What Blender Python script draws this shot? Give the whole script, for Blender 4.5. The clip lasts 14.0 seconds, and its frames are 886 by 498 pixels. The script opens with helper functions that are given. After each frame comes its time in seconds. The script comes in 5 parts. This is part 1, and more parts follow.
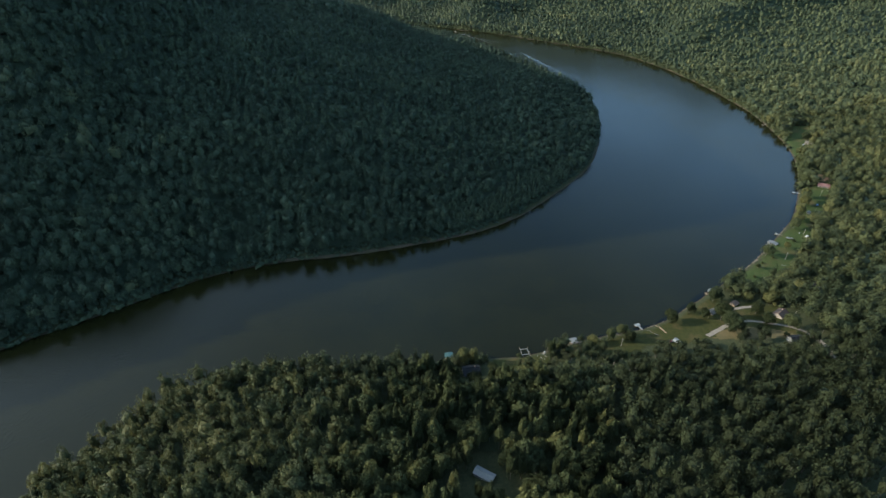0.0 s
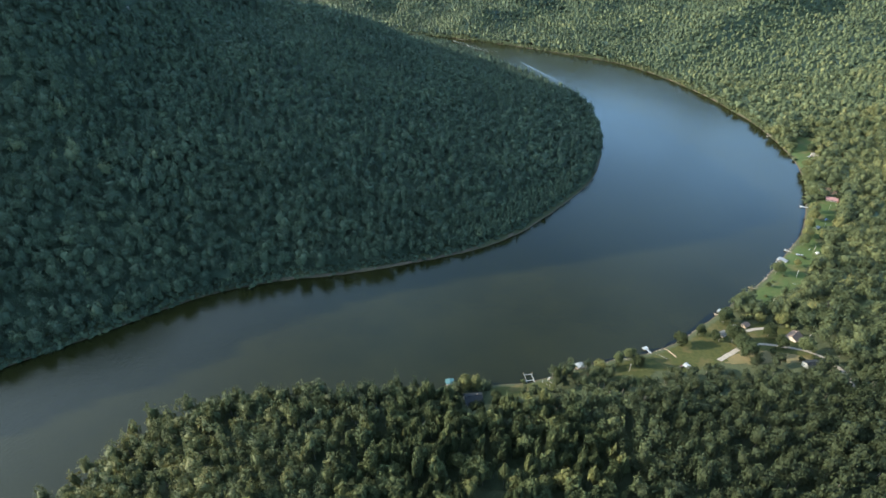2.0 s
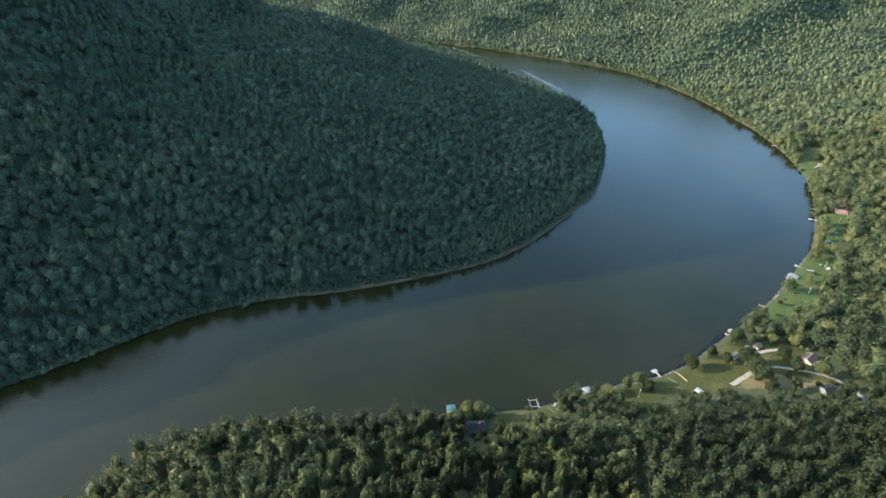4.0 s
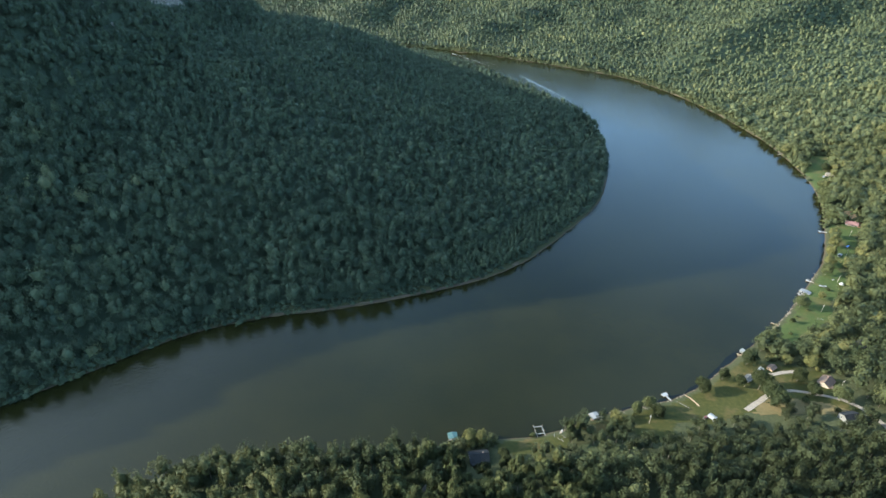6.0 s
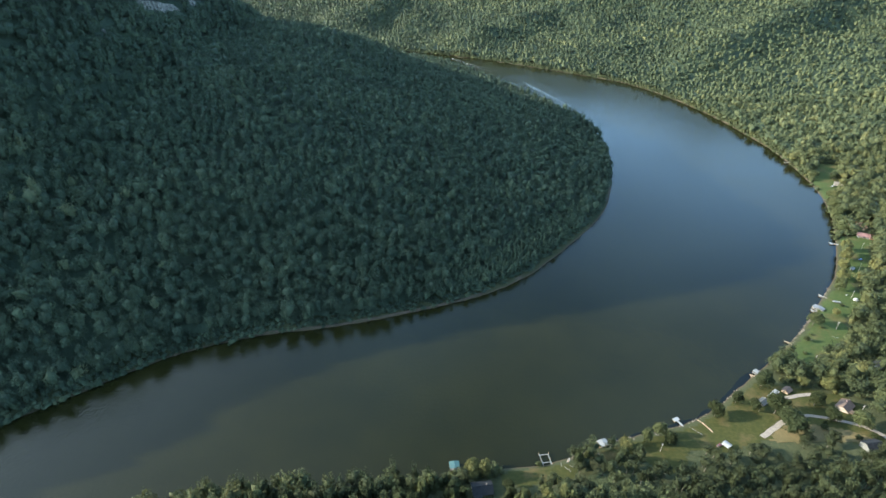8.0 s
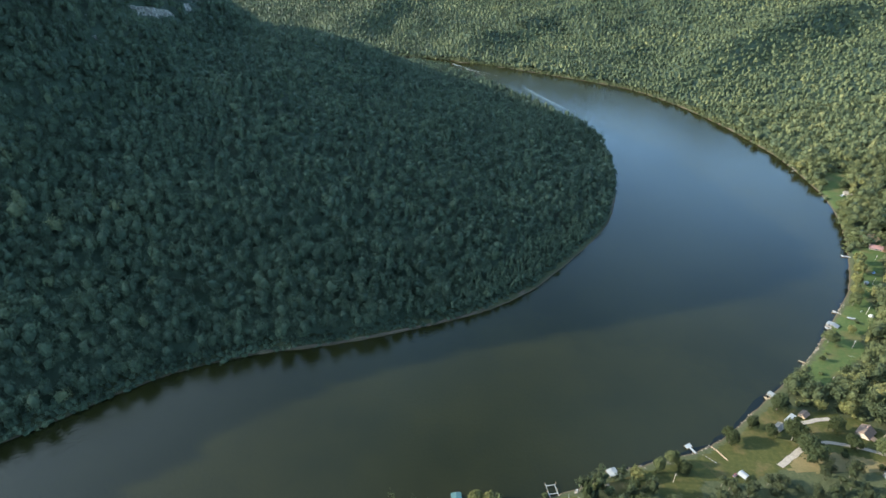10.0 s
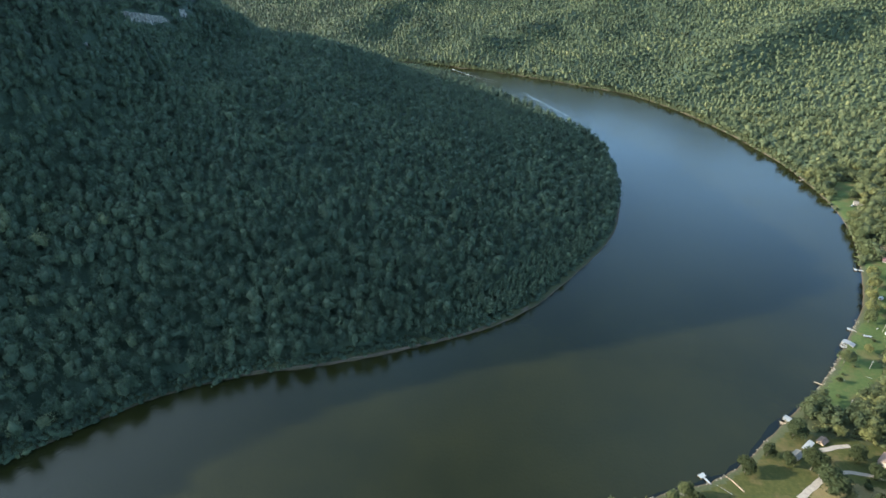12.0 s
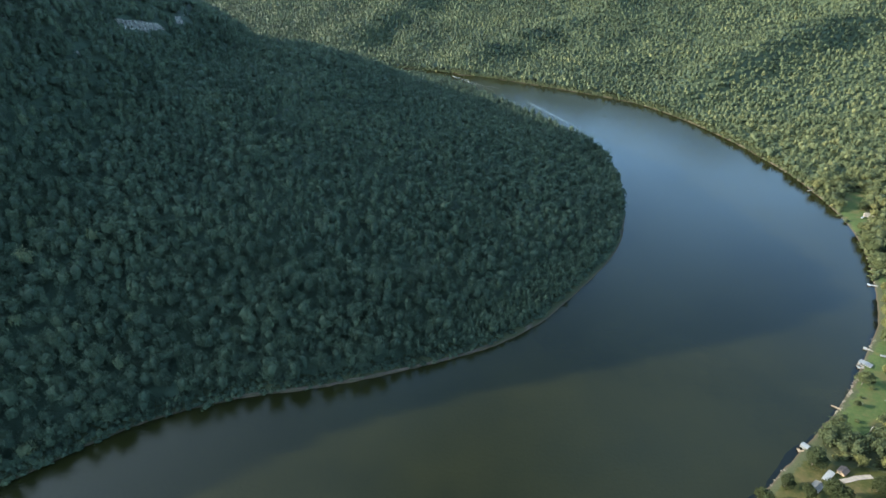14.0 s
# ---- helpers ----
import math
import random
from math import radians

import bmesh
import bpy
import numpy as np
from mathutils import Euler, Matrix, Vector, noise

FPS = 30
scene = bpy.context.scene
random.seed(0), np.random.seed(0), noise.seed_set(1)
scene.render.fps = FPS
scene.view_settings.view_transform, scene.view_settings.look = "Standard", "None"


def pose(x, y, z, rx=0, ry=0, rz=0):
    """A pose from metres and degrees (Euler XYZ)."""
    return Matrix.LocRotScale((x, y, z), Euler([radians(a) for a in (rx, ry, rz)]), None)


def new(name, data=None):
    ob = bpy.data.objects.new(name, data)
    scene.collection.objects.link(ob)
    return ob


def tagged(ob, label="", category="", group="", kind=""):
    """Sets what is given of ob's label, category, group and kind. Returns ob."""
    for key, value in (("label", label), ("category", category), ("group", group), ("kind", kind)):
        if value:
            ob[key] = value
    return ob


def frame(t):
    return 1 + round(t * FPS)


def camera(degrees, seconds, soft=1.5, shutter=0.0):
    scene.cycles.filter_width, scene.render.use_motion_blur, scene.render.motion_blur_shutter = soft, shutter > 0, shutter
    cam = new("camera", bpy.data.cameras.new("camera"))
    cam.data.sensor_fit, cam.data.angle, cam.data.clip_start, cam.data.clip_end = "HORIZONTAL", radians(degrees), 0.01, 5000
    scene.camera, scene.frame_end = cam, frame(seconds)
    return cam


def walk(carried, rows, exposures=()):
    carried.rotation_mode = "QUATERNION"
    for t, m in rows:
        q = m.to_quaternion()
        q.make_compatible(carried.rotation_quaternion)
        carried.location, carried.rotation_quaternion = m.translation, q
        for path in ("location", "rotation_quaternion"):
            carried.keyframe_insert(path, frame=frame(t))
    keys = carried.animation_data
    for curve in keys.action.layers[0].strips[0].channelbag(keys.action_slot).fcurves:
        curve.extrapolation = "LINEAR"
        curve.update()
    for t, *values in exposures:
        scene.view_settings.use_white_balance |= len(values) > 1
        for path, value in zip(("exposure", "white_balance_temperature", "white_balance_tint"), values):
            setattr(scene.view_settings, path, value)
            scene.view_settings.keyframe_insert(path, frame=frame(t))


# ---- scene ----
cam = camera(80.0, 14.0)
# seconds, eye, yaw, pitch, roll
PATH = [
    (0, 2.35, -3.24, 322.68, 1.260, -33.465, 0.099),
    (0.5, 1.82, 2.07, 322.87, 1.210, -33.272, 0.102),
    (1, 1.30, 7.40, 323.05, 1.162, -33.093, 0.104),
    (1.5, 0.78, 12.75, 323.22, 1.118, -32.928, 0.107),
    (2, 0.28, 18.11, 323.39, 1.076, -32.775, 0.110),
    (2.5, -0.21, 23.49, 323.54, 1.036, -32.634, 0.113),
    (3, -0.69, 28.87, 323.69, 0.999, -32.503, 0.116),
    (3.2, -0.88, 31.03, 323.75, 0.985, -32.454, 0.117),
    (5.5, -2.95, 55.89, 324.30, 0.848, -31.977, 0.132),
    (6, -3.37, 61.30, 324.40, 0.824, -31.889, 0.136),
    (6.5, -3.77, 66.70, 324.49, 0.803, -31.806, 0.140),
    (7, -4.17, 72.10, 324.57, 0.783, -31.726, 0.144),
    (7.5, -4.55, 77.49, 324.65, 0.766, -31.647, 0.148),
    (8, -4.93, 82.88, 324.71, 0.750, -31.570, 0.152),
    (10.5, -6.59, 109.59, 324.91, 0.697, -31.161, 0.173),
    (11, -6.89, 114.88, 324.93, 0.692, -31.069, 0.178),
    (11.5, -7.17, 120.14, 324.93, 0.687, -30.970, 0.183),
    (12, -7.43, 125.38, 324.93, 0.685, -30.865, 0.187),
    (12.5, -7.69, 130.59, 324.92, 0.683, -30.752, 0.192),
    (13, -7.92, 135.78, 324.90, 0.683, -30.630, 0.197),
    (13.5, -8.15, 140.93, 324.88, 0.685, -30.499, 0.202),
    (14, -8.36, 146.05, 324.84, 0.687, -30.357, 0.208),
]
EXPOSURES = [(t, e, 5250, 3) for t, e in ((0.0, 1.38), (0.5, 1.65), (1.0, 1.94), (1.5, 2.24), (2.0, 2.49), (14.0, 2.49))]
walk(cam, [(t, pose(x, y, z, 90 + pitch, 0, yaw) @ pose(0, 0, 0, 0, 0, roll)) for t, x, y, z, yaw, pitch, roll in PATH], EXPOSURES)

# ---- light: a low sun from the side, behind the wooded mountain ----
SUN_ELEVATION, SUN_FROM = 18.0, (-1.0, 0.07)
sun_way = Vector((SUN_FROM[0], SUN_FROM[1], 0)).normalized() * math.cos(radians(SUN_ELEVATION)) + Vector((0, 0, math.sin(radians(SUN_ELEVATION))))
world = bpy.data.worlds.new("world")
scene.world = world
world.use_nodes = True
wn = world.node_tree
sky = wn.nodes.new("ShaderNodeTexSky")
sky.sky_type, sky.sun_disc = "NISHITA", False
sky.sun_elevation = radians(SUN_ELEVATION)
sky.sun_rotation = math.atan2(SUN_FROM[0], SUN_FROM[1])
sky.altitude, sky.air_density, sky.dust_density, sky.ozone_density = 200.0, 1.0, 1.5, 0.9
wn.nodes["Background"].inputs["Strength"].default_value = 0.15
# thin high cloud, in drifts, over the blue
where = wn.nodes.new("ShaderNodeTexCoord")
drift = wn.nodes.new("ShaderNodeTexNoise")
drift.inputs["Scale"].default_value, drift.inputs["Detail"].default_value, drift.inputs["Roughness"].default_value = 2.2, 5.0, 0.55
wn.links.new(where.outputs["Generated"], drift.inputs["Vector"])
veil = wn.nodes.new("ShaderNodeMapRange")
for key, value in (("From Min", 0.46), ("From Max", 0.70), ("To Min", 0.0), ("To Max", 0.34)):
    veil.inputs[key].default_value = value
wn.links.new(drift.outputs["Fac"], veil.inputs["Value"])
# paler towards the horizon
split = wn.nodes.new("ShaderNodeSeparateXYZ")
wn.links.new(where.outputs["Generated"], split.inputs[0])
rim = wn.nodes.new("ShaderNodeMapRange")
rim.interpolation_type = "SMOOTHSTEP"
for key, value in (("From Min", 0.0), ("From Max", 0.85), ("To Min", 0.10), ("To Max", 0.04)):
    rim.inputs[key].default_value = value
wn.links.new(split.outputs["Z"], rim.inputs["Value"])
both = wn.nodes.new("ShaderNodeMath")
both.operation, both.use_clamp = "ADD", True
wn.links.new(veil.outputs[0], both.inputs[0])
wn.links.new(rim.outputs[0], both.inputs[1])
heaven = wn.nodes.new("ShaderNodeMix")
heaven.data_type = "RGBA"
heaven.inputs[7].default_value = (4.7, 6.6, 8.1, 1)
wn.links.new(both.outputs[0], heaven.inputs[0])
wn.links.new(sky.outputs[0], heaven.inputs[6])
# the wide pale aureole of a hazy sun
glow = wn.nodes.new("ShaderNodeVectorMath")
glow.operation = "DOT_PRODUCT"
glow.inputs[1].default_value = sun_way
wn.links.new(where.outputs["Generated"], glow.inputs[0])
ring = wn.nodes.new("ShaderNodeMapRange")
ring.interpolation_type = "SMOOTHSTEP"
for key, value in (("From Min", 0.3), ("From Max", 1.0), ("To Min", 0.0), ("To Max", 0.55)):
    ring.inputs[key].default_value = value
wn.links.new(glow.outputs["Value"], ring.inputs["Value"])
aureole = wn.nodes.new("ShaderNodeMix")
aureole.data_type = "RGBA"
aureole.inputs[7].default_value = (9.0, 9.2, 8.6, 1)
wn.links.new(ring.outputs[0], aureole.inputs[0])
wn.links.new(heaven.outputs[2], aureole.inputs[6])
wn.links.new(aureole.outputs[2], wn.nodes["Background"].inputs["Color"])
sun = new("sun", bpy.data.lights.new("sun", "SUN"))
sun.data.energy, sun.data.angle, sun.data.color = 4.7, radians(0.6), (1.0, 0.83, 0.58)
sun.matrix_world = Matrix.Translation((-600, 0, 700)) @ sun_way.to_track_quat("Z", "Y").to_matrix().to_4x4()


# ---- materials ----
def material(name):
    m = bpy.data.materials.new(name)
    m.use_nodes = True
    nt = m.node_tree
    return m, nt, nt.nodes["Principled BSDF"]


def node(nt, kind, ins=(), **props):
    n = nt.nodes.new(kind)
    for key, value in props.items():
        setattr(n, key, value)
    for key, value in dict(ins).items():
        if isinstance(value, bpy.types.NodeSocket):
            nt.links.new(value, n.inputs[key])
        else:
            n.inputs[key].default_value = value
    return n


def ramp(nt, fac, stops):
    r = nt.nodes.new("ShaderNodeValToRGB")
    while len(r.color_ramp.elements) < len(stops):
        r.color_ramp.elements.new(0.5)
    for e, (at, colour) in zip(r.color_ramp.elements, stops):
        e.position, e.color = at, (*colour, 1)
    nt.links.new(fac, r.inputs[0])
    return r.outputs[0]


def grain(nt, scale, detail=3.0, rough=0.6):
    """Noise by place, of that many waves a metre."""
    geo = nt.nodes.new("ShaderNodeNewGeometry")
    return node(nt, "ShaderNodeTexNoise", {"Vector": geo.outputs["Position"], "Scale": scale, "Detail": detail, "Roughness": rough}).outputs["Fac"]


def blend(nt, fac, a, b, mode="MIX"):
    m = nt.nodes.new("ShaderNodeMix")
    m.data_type, m.blend_type = "RGBA", mode
    for socket, value in ((m.inputs[0], fac), (m.inputs[6], a), (m.inputs[7], b)):
        if isinstance(value, bpy.types.NodeSocket):
            nt.links.new(value, socket)
        else:
            socket.default_value = value if not isinstance(value, tuple) else (*value, 1)
    return m.outputs[2]


def bump(nt, height, strength, distance, bsdf):
    b = node(nt, "ShaderNodeBump", {"Height": height, "Strength": strength, "Distance": distance})
    nt.links.new(b.outputs[0], bsdf.inputs["Normal"])


LEAF_STOPS = [(0.0, (0.0150, 0.0168, 0.0056)), (0.14, (0.0205, 0.0236, 0.0086)), (0.30, (0.0320, 0.0385, 0.0165)), (0.58, (0.060, 0.064, 0.0245)),
              (0.82, (0.094, 0.087, 0.029)), (0.93, (0.136, 0.104, 0.033)), (1.0, (0.146, 0.080, 0.036))]


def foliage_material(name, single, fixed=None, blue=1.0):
    """Leaves. single: one tree an object, tinted by the object; else by the trees' own tint. fixed: a shade for a kind.
    blue: haze put into the colour.
    """
    m, nt, bsdf = material(name)
    if single:
        tint = nt.nodes.new("ShaderNodeObjectInfo").outputs["Random"]
    else:
        tint = node(nt, "ShaderNodeAttribute", attribute_name="tint").outputs["Fac"]
    if fixed is not None:
        tint = node(nt, "ShaderNodeMath", {0: tint, 1: 0.15, 2: fixed - 0.075}, operation="MULTIPLY_ADD").outputs[0]
    geo = nt.nodes.new("ShaderNodeNewGeometry")
    island = geo.outputs["Random Per Island"]
    fine = grain(nt, 0.8, 4.0, 0.8)
    t1 = node(nt, "ShaderNodeMath", {0: island, 1: 0.12}, operation="MULTIPLY").outputs[0]
    t2 = node(nt, "ShaderNodeMath", {0: fine, 1: 0.62 if single else 0.46}, operation="MULTIPLY").outputs[0]
    t3 = node(nt, "ShaderNodeMath", {0: tint, 1: 0.62 if fixed is not None or not single else 0.58}, operation="MULTIPLY").outputs[0]
    s = node(nt, "ShaderNodeMath", {0: t1, 1: t2}, operation="ADD").outputs[0]
    s = node(nt, "ShaderNodeMath", {0: s, 1: t3}, operation="ADD").outputs[0]
    s = node(nt, "ShaderNodeMath", {0: s, 1: 0.25 if single else 0.12}, operation="SUBTRACT").outputs[0]
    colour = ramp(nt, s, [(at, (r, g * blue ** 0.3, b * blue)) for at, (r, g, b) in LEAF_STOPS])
    nt.links.new(colour, bsdf.inputs["Base Color"])
    bsdf.inputs["Roughness"].default_value = 0.6
    bsdf.inputs["Specular IOR Level"].default_value = 0.06 if single else 0.12
    bump(nt, grain(nt, 0.75, 4.0, 0.75), 1.0, 1.3, bsdf)
    through_leaf = node(nt, "ShaderNodeBsdfTranslucent", {"Color": colour})
    mix = node(nt, "ShaderNodeMixShader", {0: 0.22, 1: bsdf.outputs[0], 2: through_leaf.outputs[0]})
    nt.links.new(mix.outputs[0], nt.nodes["Material Output"].inputs["Surface"])
    return m


leaves_single = foliage_material("leaves_single", True)
leaves_joined = foliage_material("leaves_joined", False)
# bluer leaves: the haze before the mountain is put into their colour
leaves_mountain_hazed = foliage_material("leaves_hill_hazed", False, blue=1.65)
# a weaker blue for the distant wood: haze put into the leaf colour
leaves_far_hazed = foliage_material("leaves_far_wood_hazed", False, blue=1.22)
leaves_dark = foliage_material("leaves_dark", True, 0.12)
leaves_green = foliage_material("leaves_green", True, 0.56)
leaves_yellow = foliage_material("leaves_yellow", True, 0.98)


def mottled(name, a, b, scale=0.5, rough=0.8, relief=0.3, depth=0.05, fine=6.0, gloss=0.2):
    m, nt, bsdf = material(name)
    big, small = grain(nt, scale), grain(nt, fine, 4.0, 0.7)
    f = node(nt, "ShaderNodeMath", {0: big, 1: small}, operation="MULTIPLY").outputs[0]
    nt.links.new(ramp(nt, f, [(0.12, a), (0.42, b)]), bsdf.inputs["Base Color"])
    bsdf.inputs["Roughness"].default_value = rough
    bsdf.inputs["Specular IOR Level"].default_value = gloss
    bump(nt, small, relief, depth, bsdf)
    return m


bark = mottled("bark", (0.05, 0.043, 0.033), (0.13, 0.11, 0.088), 0.8, 0.9, 0.6, 0.08)


def ground_material():
    """Leaf litter and low scrub, with bare mud and pebbles along the waterline."""
    m, nt, bsdf = material("forest_floor")
    geo = nt.nodes.new("ShaderNodeNewGeometry")
    z = node(nt, "ShaderNodeSeparateXYZ", {0: geo.outputs["Position"]}).outputs["Z"]
    n = grain(nt, 0.15, 4.0)
    litter = ramp(nt, grain(nt, 0.6, 5.0, 0.7), [(0.3, (0.020, 0.023, 0.011)), (0.55, (0.032, 0.034, 0.016)), (0.75, (0.054, 0.048, 0.025))])
    mud = ramp(nt, grain(nt, 1.3, 4.0, 0.7), [(0.3, (0.024, 0.018, 0.012)), (0.7, (0.062, 0.046, 0.030))])
    level = node(nt, "ShaderNodeMath", {0: n, 1: 0.9}, operation="MULTIPLY").outputs[0]
    level = node(nt, "ShaderNodeMath", {0: z, 1: level}, operation="SUBTRACT").outputs[0]
    f = node(nt, "ShaderNodeMapRange", {"Value": level, "From Min": -0.2, "From Max": 0.5}).outputs[0]
    nt.links.new(blend(nt, f, mud, litter), bsdf.inputs["Base Color"])
    bsdf.inputs["Roughness"].default_value = 0.95
    bsdf.inputs["Specular IOR Level"].default_value = 0.06
    bump(nt, grain(nt, 0.8, 5.0, 0.7), 0.8, 0.6, bsdf)
    return m


forest_floor = ground_material()


def water_material(name, dark, light):
    m, nt, bsdf = material(name)
    silt = ramp(nt, grain(nt, 0.012, 4.0), [(0.3, dark), (0.7, light)])
    nt.links.new(silt, bsdf.inputs["Base Color"])
    bsdf.inputs["IOR"].default_value = 1.33
    bsdf.inputs["Specular IOR Level"].default_value = 0.19
    wind = node(nt, "ShaderNodeMapRange", {"Value": grain(nt, 0.006, 3.0), "From Min": 0.35, "From Max": 0.65, "To Min": 0.06, "To Max": 0.16}).outputs[0]
    nt.links.new(wind, bsdf.inputs["Roughness"])
    bump(nt, grain(nt, 0.40, 4.0, 0.6), 0.30, 0.5, bsdf)
    return m


river_water = water_material("river_water", (0.0060, 0.0064, 0.0019), (0.0092, 0.0090, 0.0024))
dark_margin_water = water_material("dark_margin_water", (0.0020, 0.0026, 0.0016), (0.0036, 0.0042, 0.0026))


# ---- the lie of the land ----
def curve(points, step=9.0):
    """A smooth line through the points."""
    p = np.array(points, float)
    p = np.vstack([2 * p[0] - p[1], p, 2 * p[-1] - p[-2]])
    out = []
    for a, b, c, d in zip(p, p[1:], p[2:], p[3:]):
        n = max(2, int(np.hypot(*(c - b)) / step))
        for u in np.arange(n) / n:
            out.append(0.5 * (2 * b + (c - a) * u + (2 * a - 5 * b + 4 * c - d) * u * u + (3 * b - a - 3 * c + d) * u ** 3))
    out.append(p[-2])
    return np.array(out)


SHORE_MOUNTAIN = curve([(-900, -300), (-640, 40), (-480, 225), (-385, 318), (-317, 372), (-246, 428), (-180, 455), (-127, 466), (-82, 478), (-44, 491), (-4, 506),
                        (38, 526), (79, 556), (109, 588), (139, 624), (174, 669), (203, 716), (221, 762), (238, 821), (257, 942), (252, 1067),
                        (203, 1167), (124, 1311), (42, 1465), (-50, 1590), (-220, 1655), (-600, 1700), (-1300, 1760), (-2600, 1850)])
SHORE_VILLAGE = curve([(-560, -480), (-420, -120), (-330, 60), (-273, 178), (-241, 220), (-228, 247), (-209, 272), (-174, 288), (-133, 298), (-78, 298), (-25, 307),
                       (36, 317), (61, 320), (88, 329), (123, 343), (173, 357), (203, 372), (236, 397), (275, 427), (324, 467), (395, 540), (424, 575),
                       (462, 637), (491, 691), (516, 755), (530, 813), (538, 880), (541, 946), (534, 1017), (520, 1115), (484, 1245), (430, 1360),
                       (370, 1424), (224, 1538), (118, 1614), (-30, 1695), (-130, 1732), (-270, 1752), (-600, 1795), (-1300, 1860), (-2600, 1960)])
RIVER = np.vstack([SHORE_MOUNTAIN, SHORE_VILLAGE[::-1]])


def inside(px, py, poly):
    """Which of the places lie within the polygon."""
    hit = np.zeros(len(px), bool)
    xa, ya = poly[-1]
    for xb, yb in poly:
        if ya != yb:
            hit ^= ((yb > py) != (ya > py)) & (px < (xa - xb) * (py - yb) / (ya - yb) + xb)
        xa, ya = xb, yb
    return hit


def away(px, py, line):
    """The distance of the places from the line."""
    best = np.full(len(px), 1e18)
    for (xa, ya), (xb, yb) in zip(line, line[1:]):
        dx, dy = xb - xa, yb - ya
        u = np.clip(((px - xa) * dx + (py - ya) * dy) / (dx * dx + dy * dy + 1e-9), 0, 1)
        best = np.minimum(best, (px - xa - u * dx) ** 2 + (py - ya - u * dy) ** 2)
    return np.sqrt(best)


LATTICE = np.random.default_rng(7).random((256, 256))


def swell(px, py, size, seed=0):
    """Smooth noise from -1 to 1, in waves of that size."""
    x, y = px / size + 17.3 * seed, py / size + 31.7 * seed
    i, j = np.floor(x).astype(int), np.floor(y).astype(int)
    u, v = x - i, y - j
    u, v = u * u * (3 - 2 * u), v * v * (3 - 2 * v)
    at = lambda a, b: LATTICE[a % 256, b % 256]
    return 2 * ((at(i, j) * (1 - u) + at(i + 1, j) * u) * (1 - v) + (at(i, j + 1) * (1 - u) + at(i + 1, j + 1) * u) * v) - 1


def smooth(a, b, x):
    u = np.clip((x - a) / (b - a), 0, 1)
    return u * u * (3 - 2 * u)


CREST = ([-2600, -1500, -800, -560, -470, -425, -375, -330, -260, -130, 0, 130, 260], [330, 330, 330, 300, 262, 222, 166, 150, 133, 92, 54, 30, 16])
UNSEEN_CREST_CUT = ([-200, 240, 300, 350, 405, 457, 520, 620], [110, 75, 54, 36, 29, 24, 16, 0])
# spurs of the far hills: start, end, height at the end, half width
SPURS = [((440, 1370), (1250, 1810), 58, 68), ((-60, 1720), (320, 2010), 46, 58), ((-420, 1900), (-200, 2400), 42, 80), ((760, 900), (1300, 1150), 40, 90)]


def spur(px, py, a, b, tall, wide):
    a, b = np.array(a, float), np.array(b, float)
    d = b - a
    u = ((px - a[0]) * d[0] + (py - a[1]) * d[1]) / (d @ d)
    off = np.abs((px - a[0]) * d[1] - (py - a[1]) * d[0]) / np.sqrt(d @ d)
    return tall * smooth(0, 0.35, u) * np.exp(-((off / wide) ** 2))


def saddle(px, py, a, b, tall, wide):
    """A swelling of the ridge between two places."""
    a, b = np.array(a, float), np.array(b, float)
    d = b - a
    u = np.clip(((px - a[0]) * d[0] + (py - a[1]) * d[1]) / (d @ d), 0, 1)
    off = np.hypot(px - a[0] - u * d[0], py - a[1] - u * d[1])
    return tall * np.sin(np.pi * u) * np.exp(-((off / wide) ** 2))


def land(px, py):
    """The height of the ground, and the distance from the water (less than nothing in the river)."""
    px, py = np.asarray(px, float).ravel(), np.asarray(py, float).ravel()
    dm, dv = away(px, py, SHORE_MOUNTAIN), away(px, py, SHORE_VILLAGE)
    d = np.minimum(dm, dv)
    wet = inside(px, py, RIVER)
    bank = 1.8 * (1 - np.exp(-d / 1.6))
    crest = np.interp(px, *CREST)
    crest = crest * (1 - 0.36 * (1 - smooth(400, 640, py)) * smooth(330, 480, -px)) * (1 - 0.95 * smooth(1000, 1800, py))
    # the crest out of view is cut down to set its shadow's edge on the river
    crest = crest - np.interp(py, *UNSEEN_CREST_CUT) * smooth(440, 600, -px)
    crest = crest + saddle(px, py, (-40, 1540), (-360, 1060), 33, 130)
    mountain = bank + crest * (1 - np.exp(-((d / 190) ** 1.3))) * (1 + 0.10 * swell(px, py, 160, 1) * smooth(20, 150, d)) + 1.5 * swell(px, py, 45, 2) * smooth(5, 60, d)
    near = 0.21 * d + 6 * swell(px, py, 90, 3) * smooth(30, 120, d)
    near = 95 * (1 - np.exp(-near / 95))
    hill = 0.05 * d + 0.14 * np.maximum(d - 230, 0) + 0.25 * np.maximum(d - 650, 0)
    hill = 320 * (1 - np.exp(-hill / 320)) + (14 * swell(px, py, 230, 4) + 10 * swell(px, py, 95, 5) + 4 * swell(px, py, 44, 6)) * smooth(60, 300, d)
    # beyond the near slopes they rise steeply to a plateau, mostly unseen, added for the river's reflection
    hill = hill + 360 * (1 - np.exp(-0.8 * np.maximum(d - 930, 0) / 360))
    for one in SPURS:
        hill = hill + spur(px, py, *one)
    far = smooth(330, 470, py + 0.25 * (px - 200))
    village = bank + near * (1 - far) + hill * far
    h = np.where(dm < dv, mountain, village)
    return np.where(wet, -np.minimum(0.35 * d, 7.0), h), np.where(wet, -d, d)


def height(x, y):
    return float(land([x], [y])[0][0])


